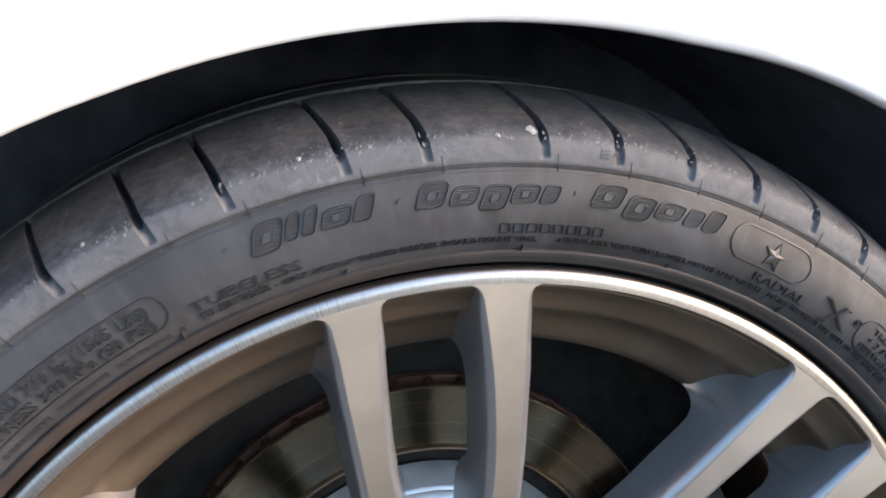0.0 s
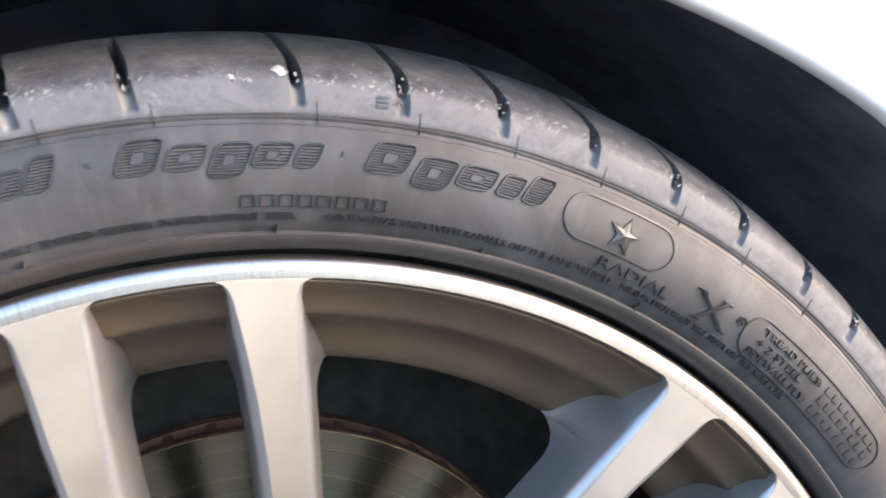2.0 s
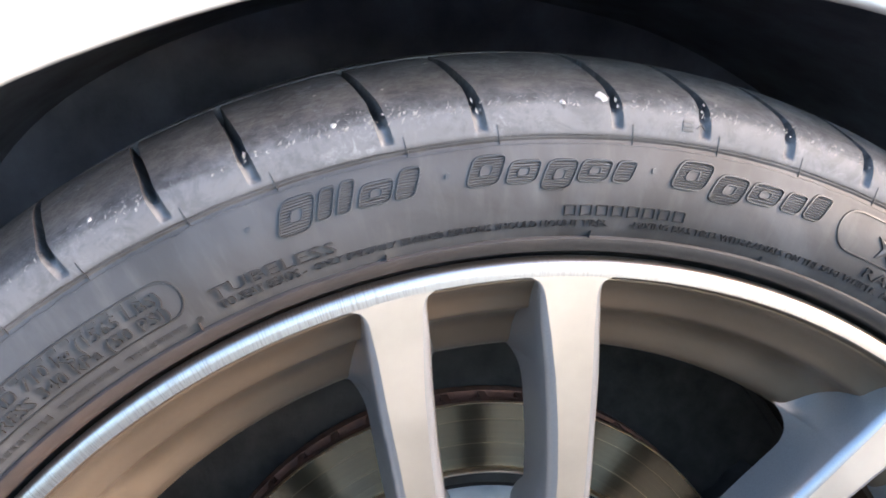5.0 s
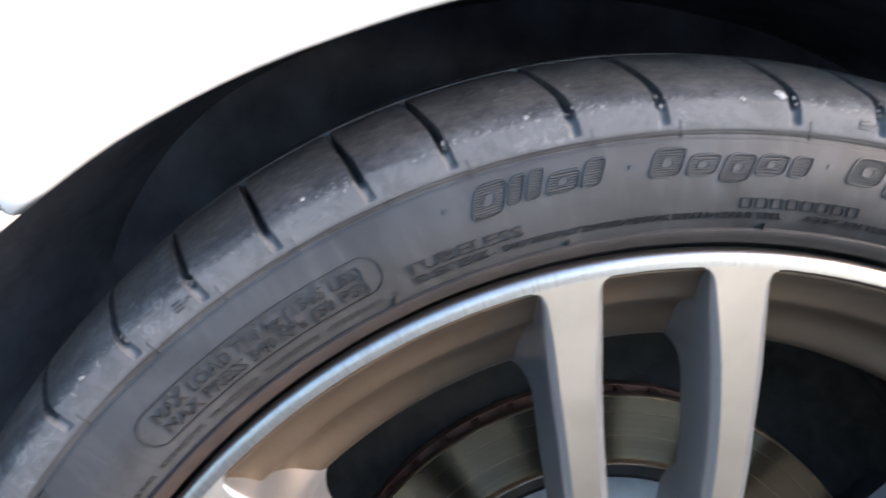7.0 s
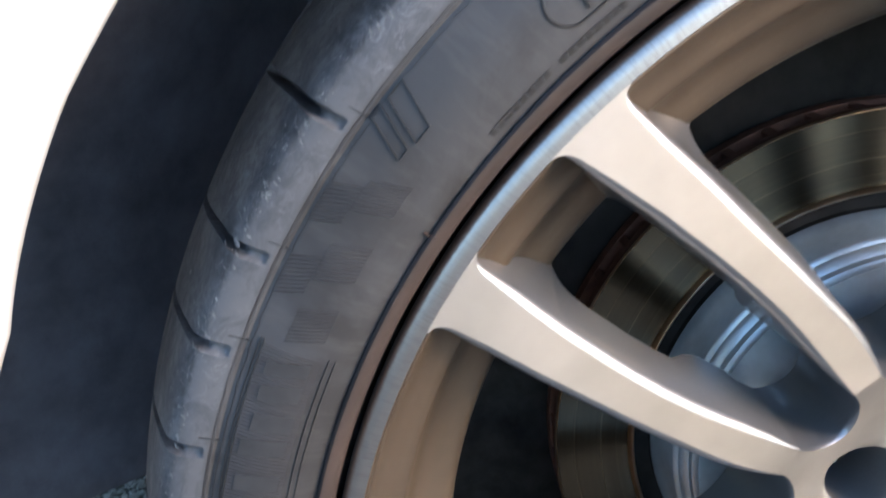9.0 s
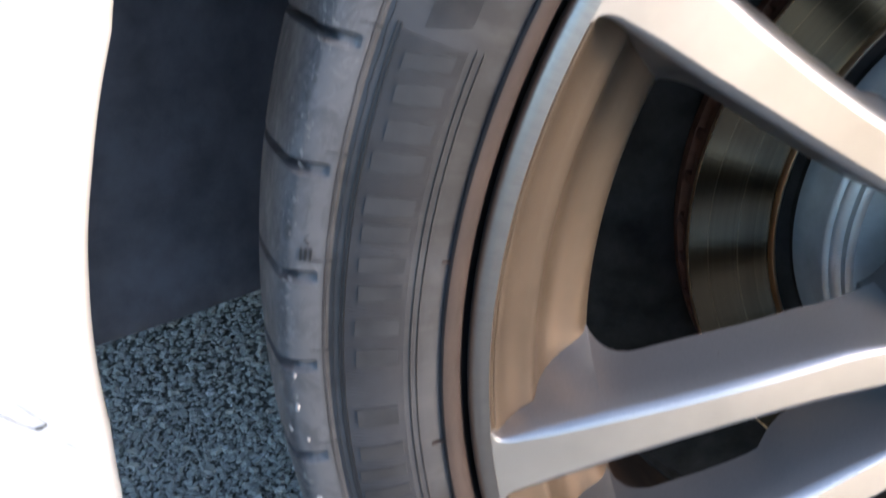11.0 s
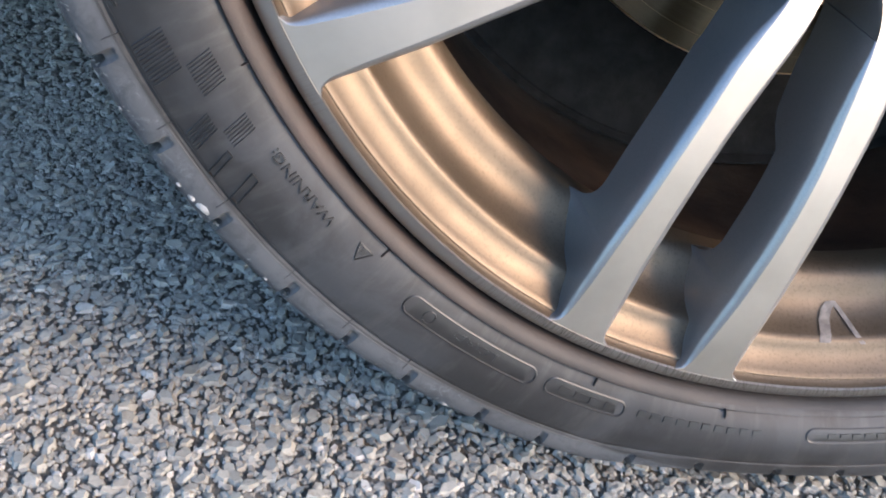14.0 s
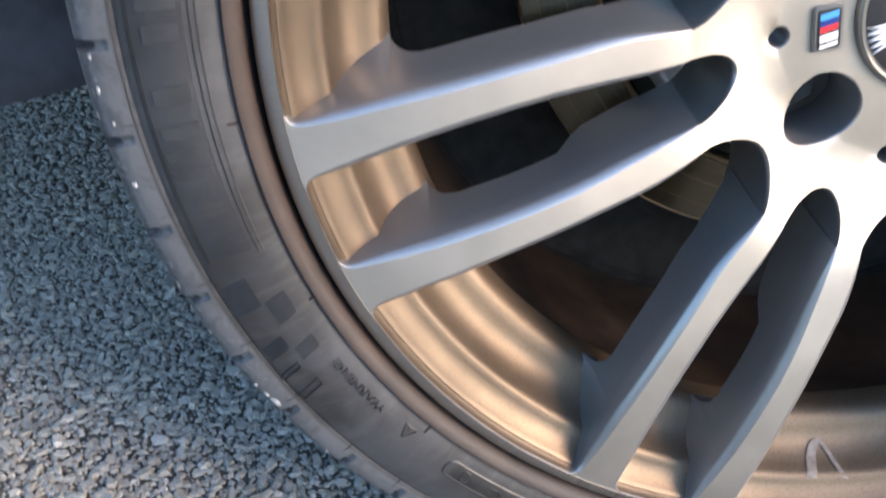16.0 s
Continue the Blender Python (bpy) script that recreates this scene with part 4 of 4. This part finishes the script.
# ---- moulded marks on the tyre's flank ----
def text_flat(body, extrude=0.0):
    """Flat mesh of a word in Blender's own font."""
    cu = bpy.data.curves.new("word", "FONT")
    cu.body, cu.size, cu.resolution_u = body, 1.0, 2
    cu.extrude = 0.5
    ob = new("word", cu)
    dg = bpy.context.evaluated_depsgraph_get()
    me = bpy.data.meshes.new_from_object(ob.evaluated_get(dg))
    bpy.data.objects.remove(ob)
    bpy.data.curves.remove(cu)
    return me


def lettering(body, d_left, d_right, r0, height, lift=0.00045, shear=0.0, label="", material=None):
    """A raised word that follows the flank from one angle to another, its feet towards the hub."""
    me = text_flat(body)
    co = np.array([v.co for v in me.vertices])
    lo, hi = co[:, 0].min(), co[:, 0].max()
    for v in me.vertices:
        w = v.co.y / 0.69
        d = d_left + (d_right - d_left) * (v.co.x - lo) / (hi - lo) - shear * w
        v.co = on_side(d, r0 + w * height, lift if v.co.z > 0 else -0.0003)
    me.materials.clear()
    me.materials.append(material or LETTER)
    me.name = "lettering"
    me.update()
    return part("lettering", me, tyre, label)


def path_line(name, points, width, lift, material, closed=True, label=""):
    """A raised line through (angle, radius) points on the flank."""
    n = len(points)
    verts, faces = [], []
    for i in range(n):
        d, r = points[i]
        da, ra = points[(i - 1) % n] if closed or i else points[i]
        db, rb = points[(i + 1) % n] if closed or i < n - 1 else points[i]
        tx, ty = (db - da) * r * math.pi / 180, rb - ra
        ln = math.hypot(tx, ty) or 1
        nx, ny = -ty / ln, tx / ln
        for s, h in ((-1, -0.0003), (-0.45, lift), (0.45, lift), (1, -0.0003)):
            verts.append(on_side(d + nx * s * width / 2 / r * 180 / math.pi, r + ny * s * width / 2, h))
        if i or closed:
            j = (i + 1) % n
            if closed or i:
                a, b = (i * 4, j * 4) if closed else ((i - 1) * 4, i * 4)
                faces += [(a + t, a + t + 1, b + t + 1, b + t) for t in range(3)]
    return part(name, mesh_of(name, verts, faces, material, 60), tyre, label)


def pill(d0, d1, r0, r1, name="pill_outline", lift=0.0005, width=0.0010):
    """A rounded frame on the flank."""
    rm, hr = (r0 + r1) / 2, (r1 - r0) / 2
    ha = hr / rm * 180 / math.pi
    pts = []
    a, b = min(d0, d1), max(d0, d1)
    for i in range(25):
        pts.append((a + ha + (b - a - 2 * ha) * i / 24, r0))
    for i in range(1, 12):
        t = -90 + 180 * i / 12
        pts.append((b - ha + ha * math.cos(radians(t)), rm + hr * math.sin(radians(t))))
    for i in range(25):
        pts.append((b - ha - (b - a - 2 * ha) * i / 24, r1))
    for i in range(1, 12):
        t = 90 + 180 * i / 12
        pts.append((a + ha + ha * math.cos(radians(t)), rm + hr * math.sin(radians(t))))
    return path_line(name, pts, width, lift, LETTER)


def hatch(name, cells_, lift=0.0002, gap=0.19, thick=0.09, label="", material=None):
    """Fine radial ribs that fill slanted cells (d0, d1, r0, r1, slant)."""
    verts, faces = [], []
    for d0, d1, r0, r1, sl in cells_:
        n = max(1, int(abs(d1 - d0) / gap))
        for i in range(n):
            d = d0 + (d1 - d0) * (i + 0.5) / n
            m = 3
            for j in range(m + 1):
                w = j / m
                r = r0 + (r1 - r0) * w
                dd = d - sl * w
                verts += [on_side(dd - thick, r, -0.0003), on_side(dd, r, lift + 0.00025), on_side(dd + thick, r, -0.0003)]
                if j:
                    a = len(verts) - 6
                    faces += [(a, a + 1, a + 4, a + 3), (a + 1, a + 2, a + 5, a + 4)]
    return tagged(part(name, mesh_of(name, verts, faces, material or HATCH, 0), tyre, label), kind="stuff")


def block(name, cell, lift=0.0005, label="", material=None):
    """One smooth raised slanted block (d0, d1, r0, r1, slant)."""
    d0, d1, r0, r1, sl = cell
    verts, faces = [], []
    n, m = 4, 3
    for i in range(n + 1):
        for j in range(m + 1):
            w = j / m
            verts.append(on_side(d0 + (d1 - d0) * i / n - sl * w, r0 + (r1 - r0) * w, lift))
    for i in range(n):
        for j in range(m):
            a = i * (m + 1) + j
            faces.append((a, a + 1, a + m + 2, a + m + 1))
    rim = [i * (m + 1) for i in range(n + 1)] + [n * (m + 1) + j for j in range(1, m + 1)] + [i * (m + 1) + m for i in range(n - 1, -1, -1)] + [j for j in range(m - 1, 0, -1)]
    k0 = len(verts)
    for v in rim:
        p = Vector(verts[v])
        verts.append((p.x, p.y + lift + 0.0004, p.z))
    for i in range(len(rim)):
        j = (i + 1) % len(rim)
        faces.append((rim[i], rim[j], k0 + j, k0 + i))
    return part(name, mesh_of(name, verts, faces, material or LETTER, 30), tyre, label)


def blocks(name, cells_, lift=0.0005, label="", material=None):
    for cell in cells_:
        block(name, cell, lift, label, material)


# slanted maker's mark: plain outlined blocks, three groups
def slanted_group(d_left, d_right, shapes):
    total = sum(w for w, _, _ in shapes) + 0.16 * (len(shapes) - 1)
    d, k = d_left, (d_right - d_left) / total
    for w, y0, y1 in shapes:
        a, b = d, d + w * k
        r0, r1 = 0.2845 + 0.0072 * y0, 0.2845 + 0.0072 * y1
        rm, hr, dm, hd = (r0 + r1) / 2, (r1 - r0) / 2, (a + b) / 2, (a - b) / 2

        def spot(u, v):
            return dm + hd * u - 85 * hr * v, rm + hr * v

        def rounded(scale, count=28):
            out = []
            for i in range(count):
                t = 2 * math.pi * i / count
                c, q = math.cos(t), math.sin(t)
                out.append(spot(scale * math.copysign(abs(c) ** 0.45, c), scale * math.copysign(abs(q) ** 0.45, q)))
            return out

        path_line("mark_outline", rounded(1.0), 0.0008, 0.0007, LETTER)
        wide = w > 0.8
        if wide:
            path_line("mark_outline", rounded(0.36, 16), 0.0006, 0.0006, LETTER)
        verts, faces = [], []
        rows = int(2 * hr / 0.0008)
        for i in range(1, rows):
            v = -1 + 2 * i / rows
            lim = (1 - abs(v) ** 4.4) ** (1 / 4.4) * 0.97
            spans = [(-lim, lim)]
            if wide and abs(v) < 0.34:
                spans = [(-lim, -0.36), (0.36, lim)]
            for u0, u1 in spans:
                n0 = len(verts)
                for t in range(5):
                    dd, rr = spot(u0 + (u1 - u0) * t / 4, v)
                    verts += [on_side(dd, rr - 0.00022, -0.0002), on_side(dd, rr, 0.0005), on_side(dd, rr + 0.00022, -0.0002)]
                    if t:
                        q = n0 + t * 3
                        faces += [(q - 3, q - 2, q + 1, q), (q - 2, q - 1, q + 2, q + 1)]
        part("mark_ribs", mesh_of("mark_ribs", verts, faces, HATCH, 0), tyre)
        d += (w + 0.16) * k


slanted_group(110.4, 101.2, [(1.0, -0.25, 1.3), (0.42, 0, 1.3), (0.42, 0, 1.35), (0.95, 0, 1.0), (0.6, 0, 1.3)])
slanted_group(97.8, 86.6, [(1.0, 0, 1.35), (0.95, 0, 1.0), (0.95, -0.35, 1.0), (0.95, 0, 1.0), (0.6, 0, 1.0)])
slanted_group(83.6, 71.9, [(1.0, 0, 1.35), (0.95, -0.35, 1.0), (0.95, 0, 1.0), (0.6, 0, 1.0), (0.6, 0, 1.3)])
for d in (112.4, 99.3, 85.2):
    blocks("dot", [(d + 0.15, d - 0.15, 0.2885, 0.2900, 0.06)], 0.0006)
for i in range(8):
    d = 91.3 - i * 1.17
    path_line("small_mark", [(d, 0.2728), (d, 0.2763), (d - 0.40, 0.2763), (d - 0.78, 0.2763), (d - 0.78, 0.2728), (d - 0.40, 0.2728)], 0.0006, 0.0007, LETTER)
lettering("TO SEAT BEADS -", 116.2, 109.9, 0.2685, 0.0031, 0.0008)
lettering("ONLY SPECIALLY TRAINED PERSONS SHOULD MOUNT TIRES.", 109.3, 87.9, 0.2688, 0.0024, 0.0008)
lettering("-MIXING BIAS TIRES WITH RADIALS ON THE SAME VEHICLE.", 86.2, 65.0, 0.2689, 0.0023, 0.0008)
lettering("MIXING DIFFERENT TIRE SIZES ON THE SAME CAR.", 64.4, 47.4, 0.2690, 0.0023, 0.0008)
lettering("TUBELESS", 116.5, 107.5, 0.2726, 0.0041, 0.0009)
pill(118.0, 139.4, 0.2730, 0.2868)
lettering("MAX LOAD 710 kg (1565 LBS)", 137.6, 119.3, 0.2800, 0.0044, 0.0009)
lettering("MAX PRESS 340 kPa (50 PSI)", 137.4, 119.3, 0.2744, 0.0044, 0.0009)
blocks("small_mark", [(136.2 - i * 1.0, 136.2 - i * 1.0 - 0.6, 0.2846, 0.2860, 0.0) for i in range(16)], 0.0003)
blocks("small_mark", [(146.0 - i * 0.62, 146.0 - i * 0.62 - 0.42, 0.2680, 0.2699, 0.0) for i in range(46) if i % 9 != 8], 0.0003)
pill(62.0, 70.6, 0.2788, 0.2940)
pts = []
for i in range(10):
    rad = 0.0062 if i % 2 == 0 else 0.0026
    a = radians(90 + 36 * i + 8)
    pts.append((66.0 + math.degrees(rad * math.cos(a) / 0.2855), 0.2855 + rad * math.sin(a)))
path_line("star_outline", pts, 0.0008, 0.0007, LETTER)
verts = [on_side(66.0, 0.2855, 0.0010)] + [on_side(d, r, 0.0004) for d, r in pts]
part("star", mesh_of("star", verts, [(0, 1 + i, 1 + (i + 1) % 10) for i in range(10)], LETTER, 0), tyre, "small raised star in a rounded frame")
lettering("RADIAL", 66.9, 60.8, 0.2730, 0.0038, 0.0009)
for line in ([(58.0, 0.2732), (57.2, 0.2782), (56.4, 0.2832)], [(58.7, 0.2824), (57.2, 0.2782), (55.7, 0.2740)]):
    path_line("lettering", line, 0.0024, 0.0009, LETTER, False, "bold moulded letter stroke")
for d, r in ((58.0, 0.2732), (56.4, 0.2832), (58.7, 0.2824), (55.7, 0.2740)):
    path_line("lettering", [(d + 0.45, r), (d, r), (d - 0.45, r)], 0.0009, 0.0008, LETTER, False)
lettering("\u00ae", 55.1, 54.2, 0.2792, 0.0034, 0.0006)
pill(37.6, 54.2, 0.2720, 0.2874)
lettering("TREAD PLIES:", 52.6, 46.0, 0.2822, 0.0026, 0.0008)
lettering("SIDEWALL PLY:", 53.0, 46.1, 0.2735, 0.0026, 0.0008)
lettering("+ 2 STEEL", 52.6, 47.6, 0.2779, 0.0026, 0.0008)
blocks("small_mark", [(45.3 - i * 0.9, 45.3 - i * 0.9 - 0.6, q, q + 0.0026, 0.0) for i in range(8) for q in (0.2734, 0.2780, 0.2824)], 0.0004)

# chequered bands at both ends of a large maker's mark on ribbed ground
def cells_outline(cell, width=0.0006):
    d0, d1, r0, r1, sl = cell
    pts_ = []
    for (da, ra), (db, rb) in zip([(d0, r0), (d1, r0), (d1 - sl, r1), (d0 - sl, r1)], [(d1, r0), (d1 - sl, r1), (d0 - sl, r1), (d0, r0)]):
        pts_ += [(da + (db - da) * t / 4, ra + (rb - ra) * t / 4) for t in range(4)]
    path_line("slanted_bar", pts_, width, 0.0006, LETTER)


for cell in ((151.0, 153.2, 0.2775, 0.2885, -0.8), (152.4, 155.0, 0.2890, 0.2975, -0.8), (155.2, 157.8, 0.2775, 0.2885, -0.8), (157.0, 159.6, 0.2890, 0.2970, -0.8), (159.6, 162.0, 0.2775, 0.2885, -0.8)):
    hatch("chequer_ribs", [cell], gap=0.24, thick=0.09)
for cell in ((201.7, 204.7, 0.2838, 0.2960, -0.65), (204.0, 206.5, 0.2732, 0.2822, -0.5), (207.9, 209.4, 0.2846, 0.2958, -0.85), (209.0, 210.5, 0.2736, 0.2832, -0.5)):
    hatch("chequer_ribs", [cell], gap=0.24, thick=0.09, lift=0.0003)
cells_outline((148.9, 147.7, 0.2840, 0.2972, 1.0))
cells_outline((150.2, 149.4, 0.2850, 0.2978, 1.0))
cells_outline((211.0, 211.5, 0.2860, 0.2975, -0.9))
cells_outline((213.2, 213.9, 0.2834, 0.2965, -1.0))
hatch("mark_ground", [(199.6, 163.2, 0.2762, 0.2935, 0.0)], gap=0.24, thick=0.08)
blocks("large_mark", [(163.6, 164.5, 0.2785, 0.2910, -0.6), (165.2, 166.3, 0.2785, 0.2905, -0.6), (167.3, 168.5, 0.2780, 0.2900, -0.4), (169.1, 170.2, 0.2780, 0.2918, -0.5), (171.7, 172.8, 0.2778, 0.2912, -0.4),
                      (173.4, 174.4, 0.2778, 0.2908, -0.4), (175.3, 176.3, 0.2778, 0.2905, -0.4), (177.1, 178.1, 0.2778, 0.2900, -0.4), (179.4, 180.5, 0.2778, 0.2905, -0.3), (181.4, 182.6, 0.2778, 0.2900, -0.3), (185.6, 186.9, 0.2780, 0.2906, -0.4),
                      (188.4, 189.4, 0.2775, 0.2912, -0.4), (190.2, 191.0, 0.2775, 0.2925, -0.4), (191.8, 192.6, 0.2775, 0.2925, -0.4)], 0.0005, "", TEXT)
for r in (0.2722, 0.2742, 0.2940, 0.2950):
    strip_arc("rib_line", r - 0.0003, r + 0.0003, 163, 200, 0.0004, LETTER, tyre)
# tiny mould marks on the shoulder
for d, r in ((83.2, 0.3050), (131.0, 0.3055), (176.2, 0.3050)):
    for i in range(3):
        blocks("mould_mark", [(d + 0.35, d - 0.35, r - 0.0012 + i * 0.0014, r - 0.0004 + i * 0.0014, 0.0)], 0.0004)
    path_line("mould_mark", [(d - 1.2, r), (d - 0.9, r + 0.0015), (d - 0.6, r)], 0.0004, 0.0004, LETTER, False)
lettering("WARNING:", 219.9, 212.5, 0.2712, 0.0034, 0.0008)
pts = []
for i in range(3):
    for t in range(4):
        a0, a1 = radians(90 + 120 * i), radians(90 + 120 * (i + 1))
        x = math.cos(a0) + (math.cos(a1) - math.cos(a0)) * t / 4
        y = math.sin(a0) + (math.sin(a1) - math.sin(a0)) * t / 4
        pts.append((223.3 + math.degrees(0.0042 * x / 0.274), 0.2725 + 0.0040 * y))
path_line("warning_triangle", pts, 0.0007, 0.0006, LETTER)
blocks("small_mark", [(223.5, 223.1, 0.2712, 0.2735, 0.0)], 0.0004)
pill(229.0, 243.2, 0.2712, 0.2795)
strip_arc("dark_panel", 0.2690, 0.2817, 229.9, 242.3, 0.00012, LETTER, tyre)
pts = [(231.6 + math.degrees(0.0026 * math.cos(radians(20 * i)) / 0.275), 0.2753 + 0.0026 * math.sin(radians(20 * i))) for i in range(18)]
path_line("round_mark", pts, 0.0006, 0.0005, LETTER)
lettering("LOAD", 239.0, 234.4, 0.2735, 0.0032)
pill(244.4, 252.6, 0.2712, 0.2790)
strip_arc("dark_panel", 0.2690, 0.2812, 245.2, 251.8, 0.00012, LETTER, tyre)
blocks("small_mark", [(251.6 - i * 1.6, 251.6 - i * 1.6 - 1.0, 0.2734, 0.2768, 0.0) for i in range(4)], 0.0004)
blocks("small_mark", [(266.0 - i * 1.25, 266.0 - i * 1.25 - 0.8, 0.2728, 0.2760, 0.0) for i in range(10)], 0.0004)
pill(270.5, 285.0, 0.2705, 0.2775)
strip_arc("dark_panel", 0.2687, 0.2793, 271.3, 284.2, 0.00012, LETTER, tyre)
blocks("small_mark", [(283.0 - i * 1.2, 283.0 - i * 1.2 - 0.8, 0.2728, 0.2752, 0.0) for i in range(9)], 0.0004)

# moulding seams
strip_arc("mould_seam", 0.2997, 0.3001, 30, 208, 0.00012, LETTER, tyre, 0.0003)
strip_arc("mould_seam", 0.2968, 0.2972, 30, 300, 0.00015, LETTER, tyre, 0.0006, "wavy moulding seam")
for g in GROOVES:
    if 40 < g < 235:
        path_line("mould_seam", [(g - 1.1, 0.2972), (g - 1.1, 0.2990), (g - 1.05, 0.3010), (g - 1.0, 0.3040)], 0.0004, 0.00025, LETTER, False)

# little rubber whiskers left by the mould
for d, r, ln in ((118, 0.2655, 2.2), (104.2, 0.2655, 1.2), (89, 0.2650, 1.8), (75, 0.2652, 1.3), (62.2, 0.2655, 2.0), (153, 0.2655, 1.6), (175.5, 0.2653, 1.9), (189, 0.2660, 2.4), (206, 0.2655, 1.5), (224.5, 0.2652, 3.0), (248.5, 0.2655, 2.4), (262, 0.2660, 2.2), (279, 0.2655, 2.0)):
    path_line("whisker", [(d, r - 0.002), (d + 0.10 * ln, r), (d + 0.05 * ln, r + 0.002 * ln * 0.6)], 0.0005, 0.0016, BEAD, False)

# pale flecks of paint and stone on the shoulder
def fleck(d, r, size):
    rng = random.Random(int(d * 100))
    verts = [on_side(d, r, 0.0008)]
    for i in range(8):
        a = radians(45 * i)
        s = size * (0.6 + 0.7 * rng.random())
        verts.append(on_side(d + math.degrees(s * math.cos(a) / r), r + 0.7 * s * math.sin(a), 0.0001))
    part("fleck", mesh_of("fleck", verts, [(0, 1 + i, 1 + (i + 1) % 8) for i in range(8)], CHALK, 0), tyre, "pale chip stuck to the rubber")


for d, r, s in ((88.9, 0.3125, 0.0022), (91.5, 0.3105, 0.0011), (201.3, 0.3118, 0.0014), (203.6, 0.3135, 0.0011), (206.0, 0.3125, 0.0010), (213.2, 0.3100, 0.0018), (214.1, 0.3095, 0.0028), (211.9, 0.3110, 0.0012), (221.0, 0.3110, 0.0010),
                (186.0, 0.3090, 0.0016), (192.8, 0.3080, 0.0014), (183.9, 0.3090, 0.0010), (139.0, 0.3110, 0.0013), (120.6, 0.3130, 0.0010), (105.5, 0.3120, 0.0011), (239.0, 0.3110, 0.0022), (201.7, 0.3130, 0.0009), (204.4, 0.3140, 0.0008), (187.9, 0.3128, 0.0012), (188.3, 0.3072, 0.0009), (214.8, 0.3140, 0.0010)):
    fleck(d, r, s)

def scuffs():
    """Thin slanted slivers torn up along the edge of the tread, too small to tell apart."""
    rng = random.Random(11)
    verts, faces = [], []
    for _ in range(900):
        d = rng.uniform(38, 245)
        if noise.noise((d * 0.55, 4.2, 0)) < -0.12 * rng.random():
            continue
        r = 0.3088 + abs(rng.gauss(0, 0.0027))
        ln, w = rng.uniform(0.0006, 0.0030), rng.uniform(0.00015, 0.00055)
        a = radians(rng.gauss(118, 24))
        n0 = len(verts)
        for u, v, h in ((-1, 0, 0.0001), (0, -1, 0.0002), (1, 0, 0.0001), (0, 1, 0.0003)):
            x = u * ln / 2 * math.cos(a) - v * w * math.sin(a)
            y = u * ln / 2 * math.sin(a) + v * w * math.cos(a)
            verts.append(on_side(d + math.degrees(x / r), r + y, h))
        faces.append((n0, n0 + 1, n0 + 2, n0 + 3))
    tagged(part("tread_scuffing", mesh_of("tread_scuffing", verts, faces, SCUFF, 0), tyre, "pale scuffed slivers along the tread edge"), kind="stuff")


scuffs()

# chalk scribble on the dish
def dish_y(r):
    pts_ = sorted((a, b) for a, b in DISH)
    return lerp(pts_, r)


def smear(points, width):
    verts, faces = [], []
    for i, (d, r) in enumerate(points):
        for s in (-1, 1):
            verts.append(polar(r - 0.0003, d + s * width, dish_y(r) - 0.0004))
        if i:
            a = i * 2
            faces.append((a - 2, a - 1, a + 1, a))
    part("chalk_smear", mesh_of("chalk_smear", verts, faces, SMEAR, 0), wheel, "pale chalk scribble on the painted dish")


smear([(272.0, 0.2365), (272.2, 0.2345), (272.6, 0.2320), (273.1, 0.2292), (273.7, 0.2268)], 0.62)
smear([(273.8, 0.2266), (274.5, 0.2290), (275.1, 0.2318), (275.7, 0.2345), (276.3, 0.2372)], 0.30)

# scratches on the bumper corner
def scratch(points, width):
    verts, faces = [], []
    for i, (x, z) in enumerate(points):
        for s in (-1, 1):
            hit, _, _, _ = sheets["bumper"].ray_cast(Vector((x, -1, z + s * width * (0.4 + 0.6 * (i % 2)))), Vector((0, 1, 0)))
            verts.append((hit.x, hit.y - 0.0008, hit.z) if hit else (x, 0.03, z))
        if i:
            a = i * 2
            faces.append((a - 2, a - 1, a + 1, a))
    part("scratch", mesh_of("scratch", verts, faces, SCRATCH, 0), car, "grey scratch through the white paint")


scratch([(-0.424, -0.0690), (-0.418, -0.0722), (-0.412, -0.0752), (-0.4075, -0.0764)], 0.0004)
scratch([(-0.4130, -0.0640), (-0.4095, -0.0672), (-0.4060, -0.0702), (-0.4042, -0.0725)], 0.0004)
scratch([(-0.4085, -0.0758), (-0.4062, -0.0752), (-0.4045, -0.0738), (-0.4035, -0.0728)], 0.0011)
scratch([(-0.3990, -0.0800), (-0.3965, -0.0825), (-0.3940, -0.0842)], 0.0003)
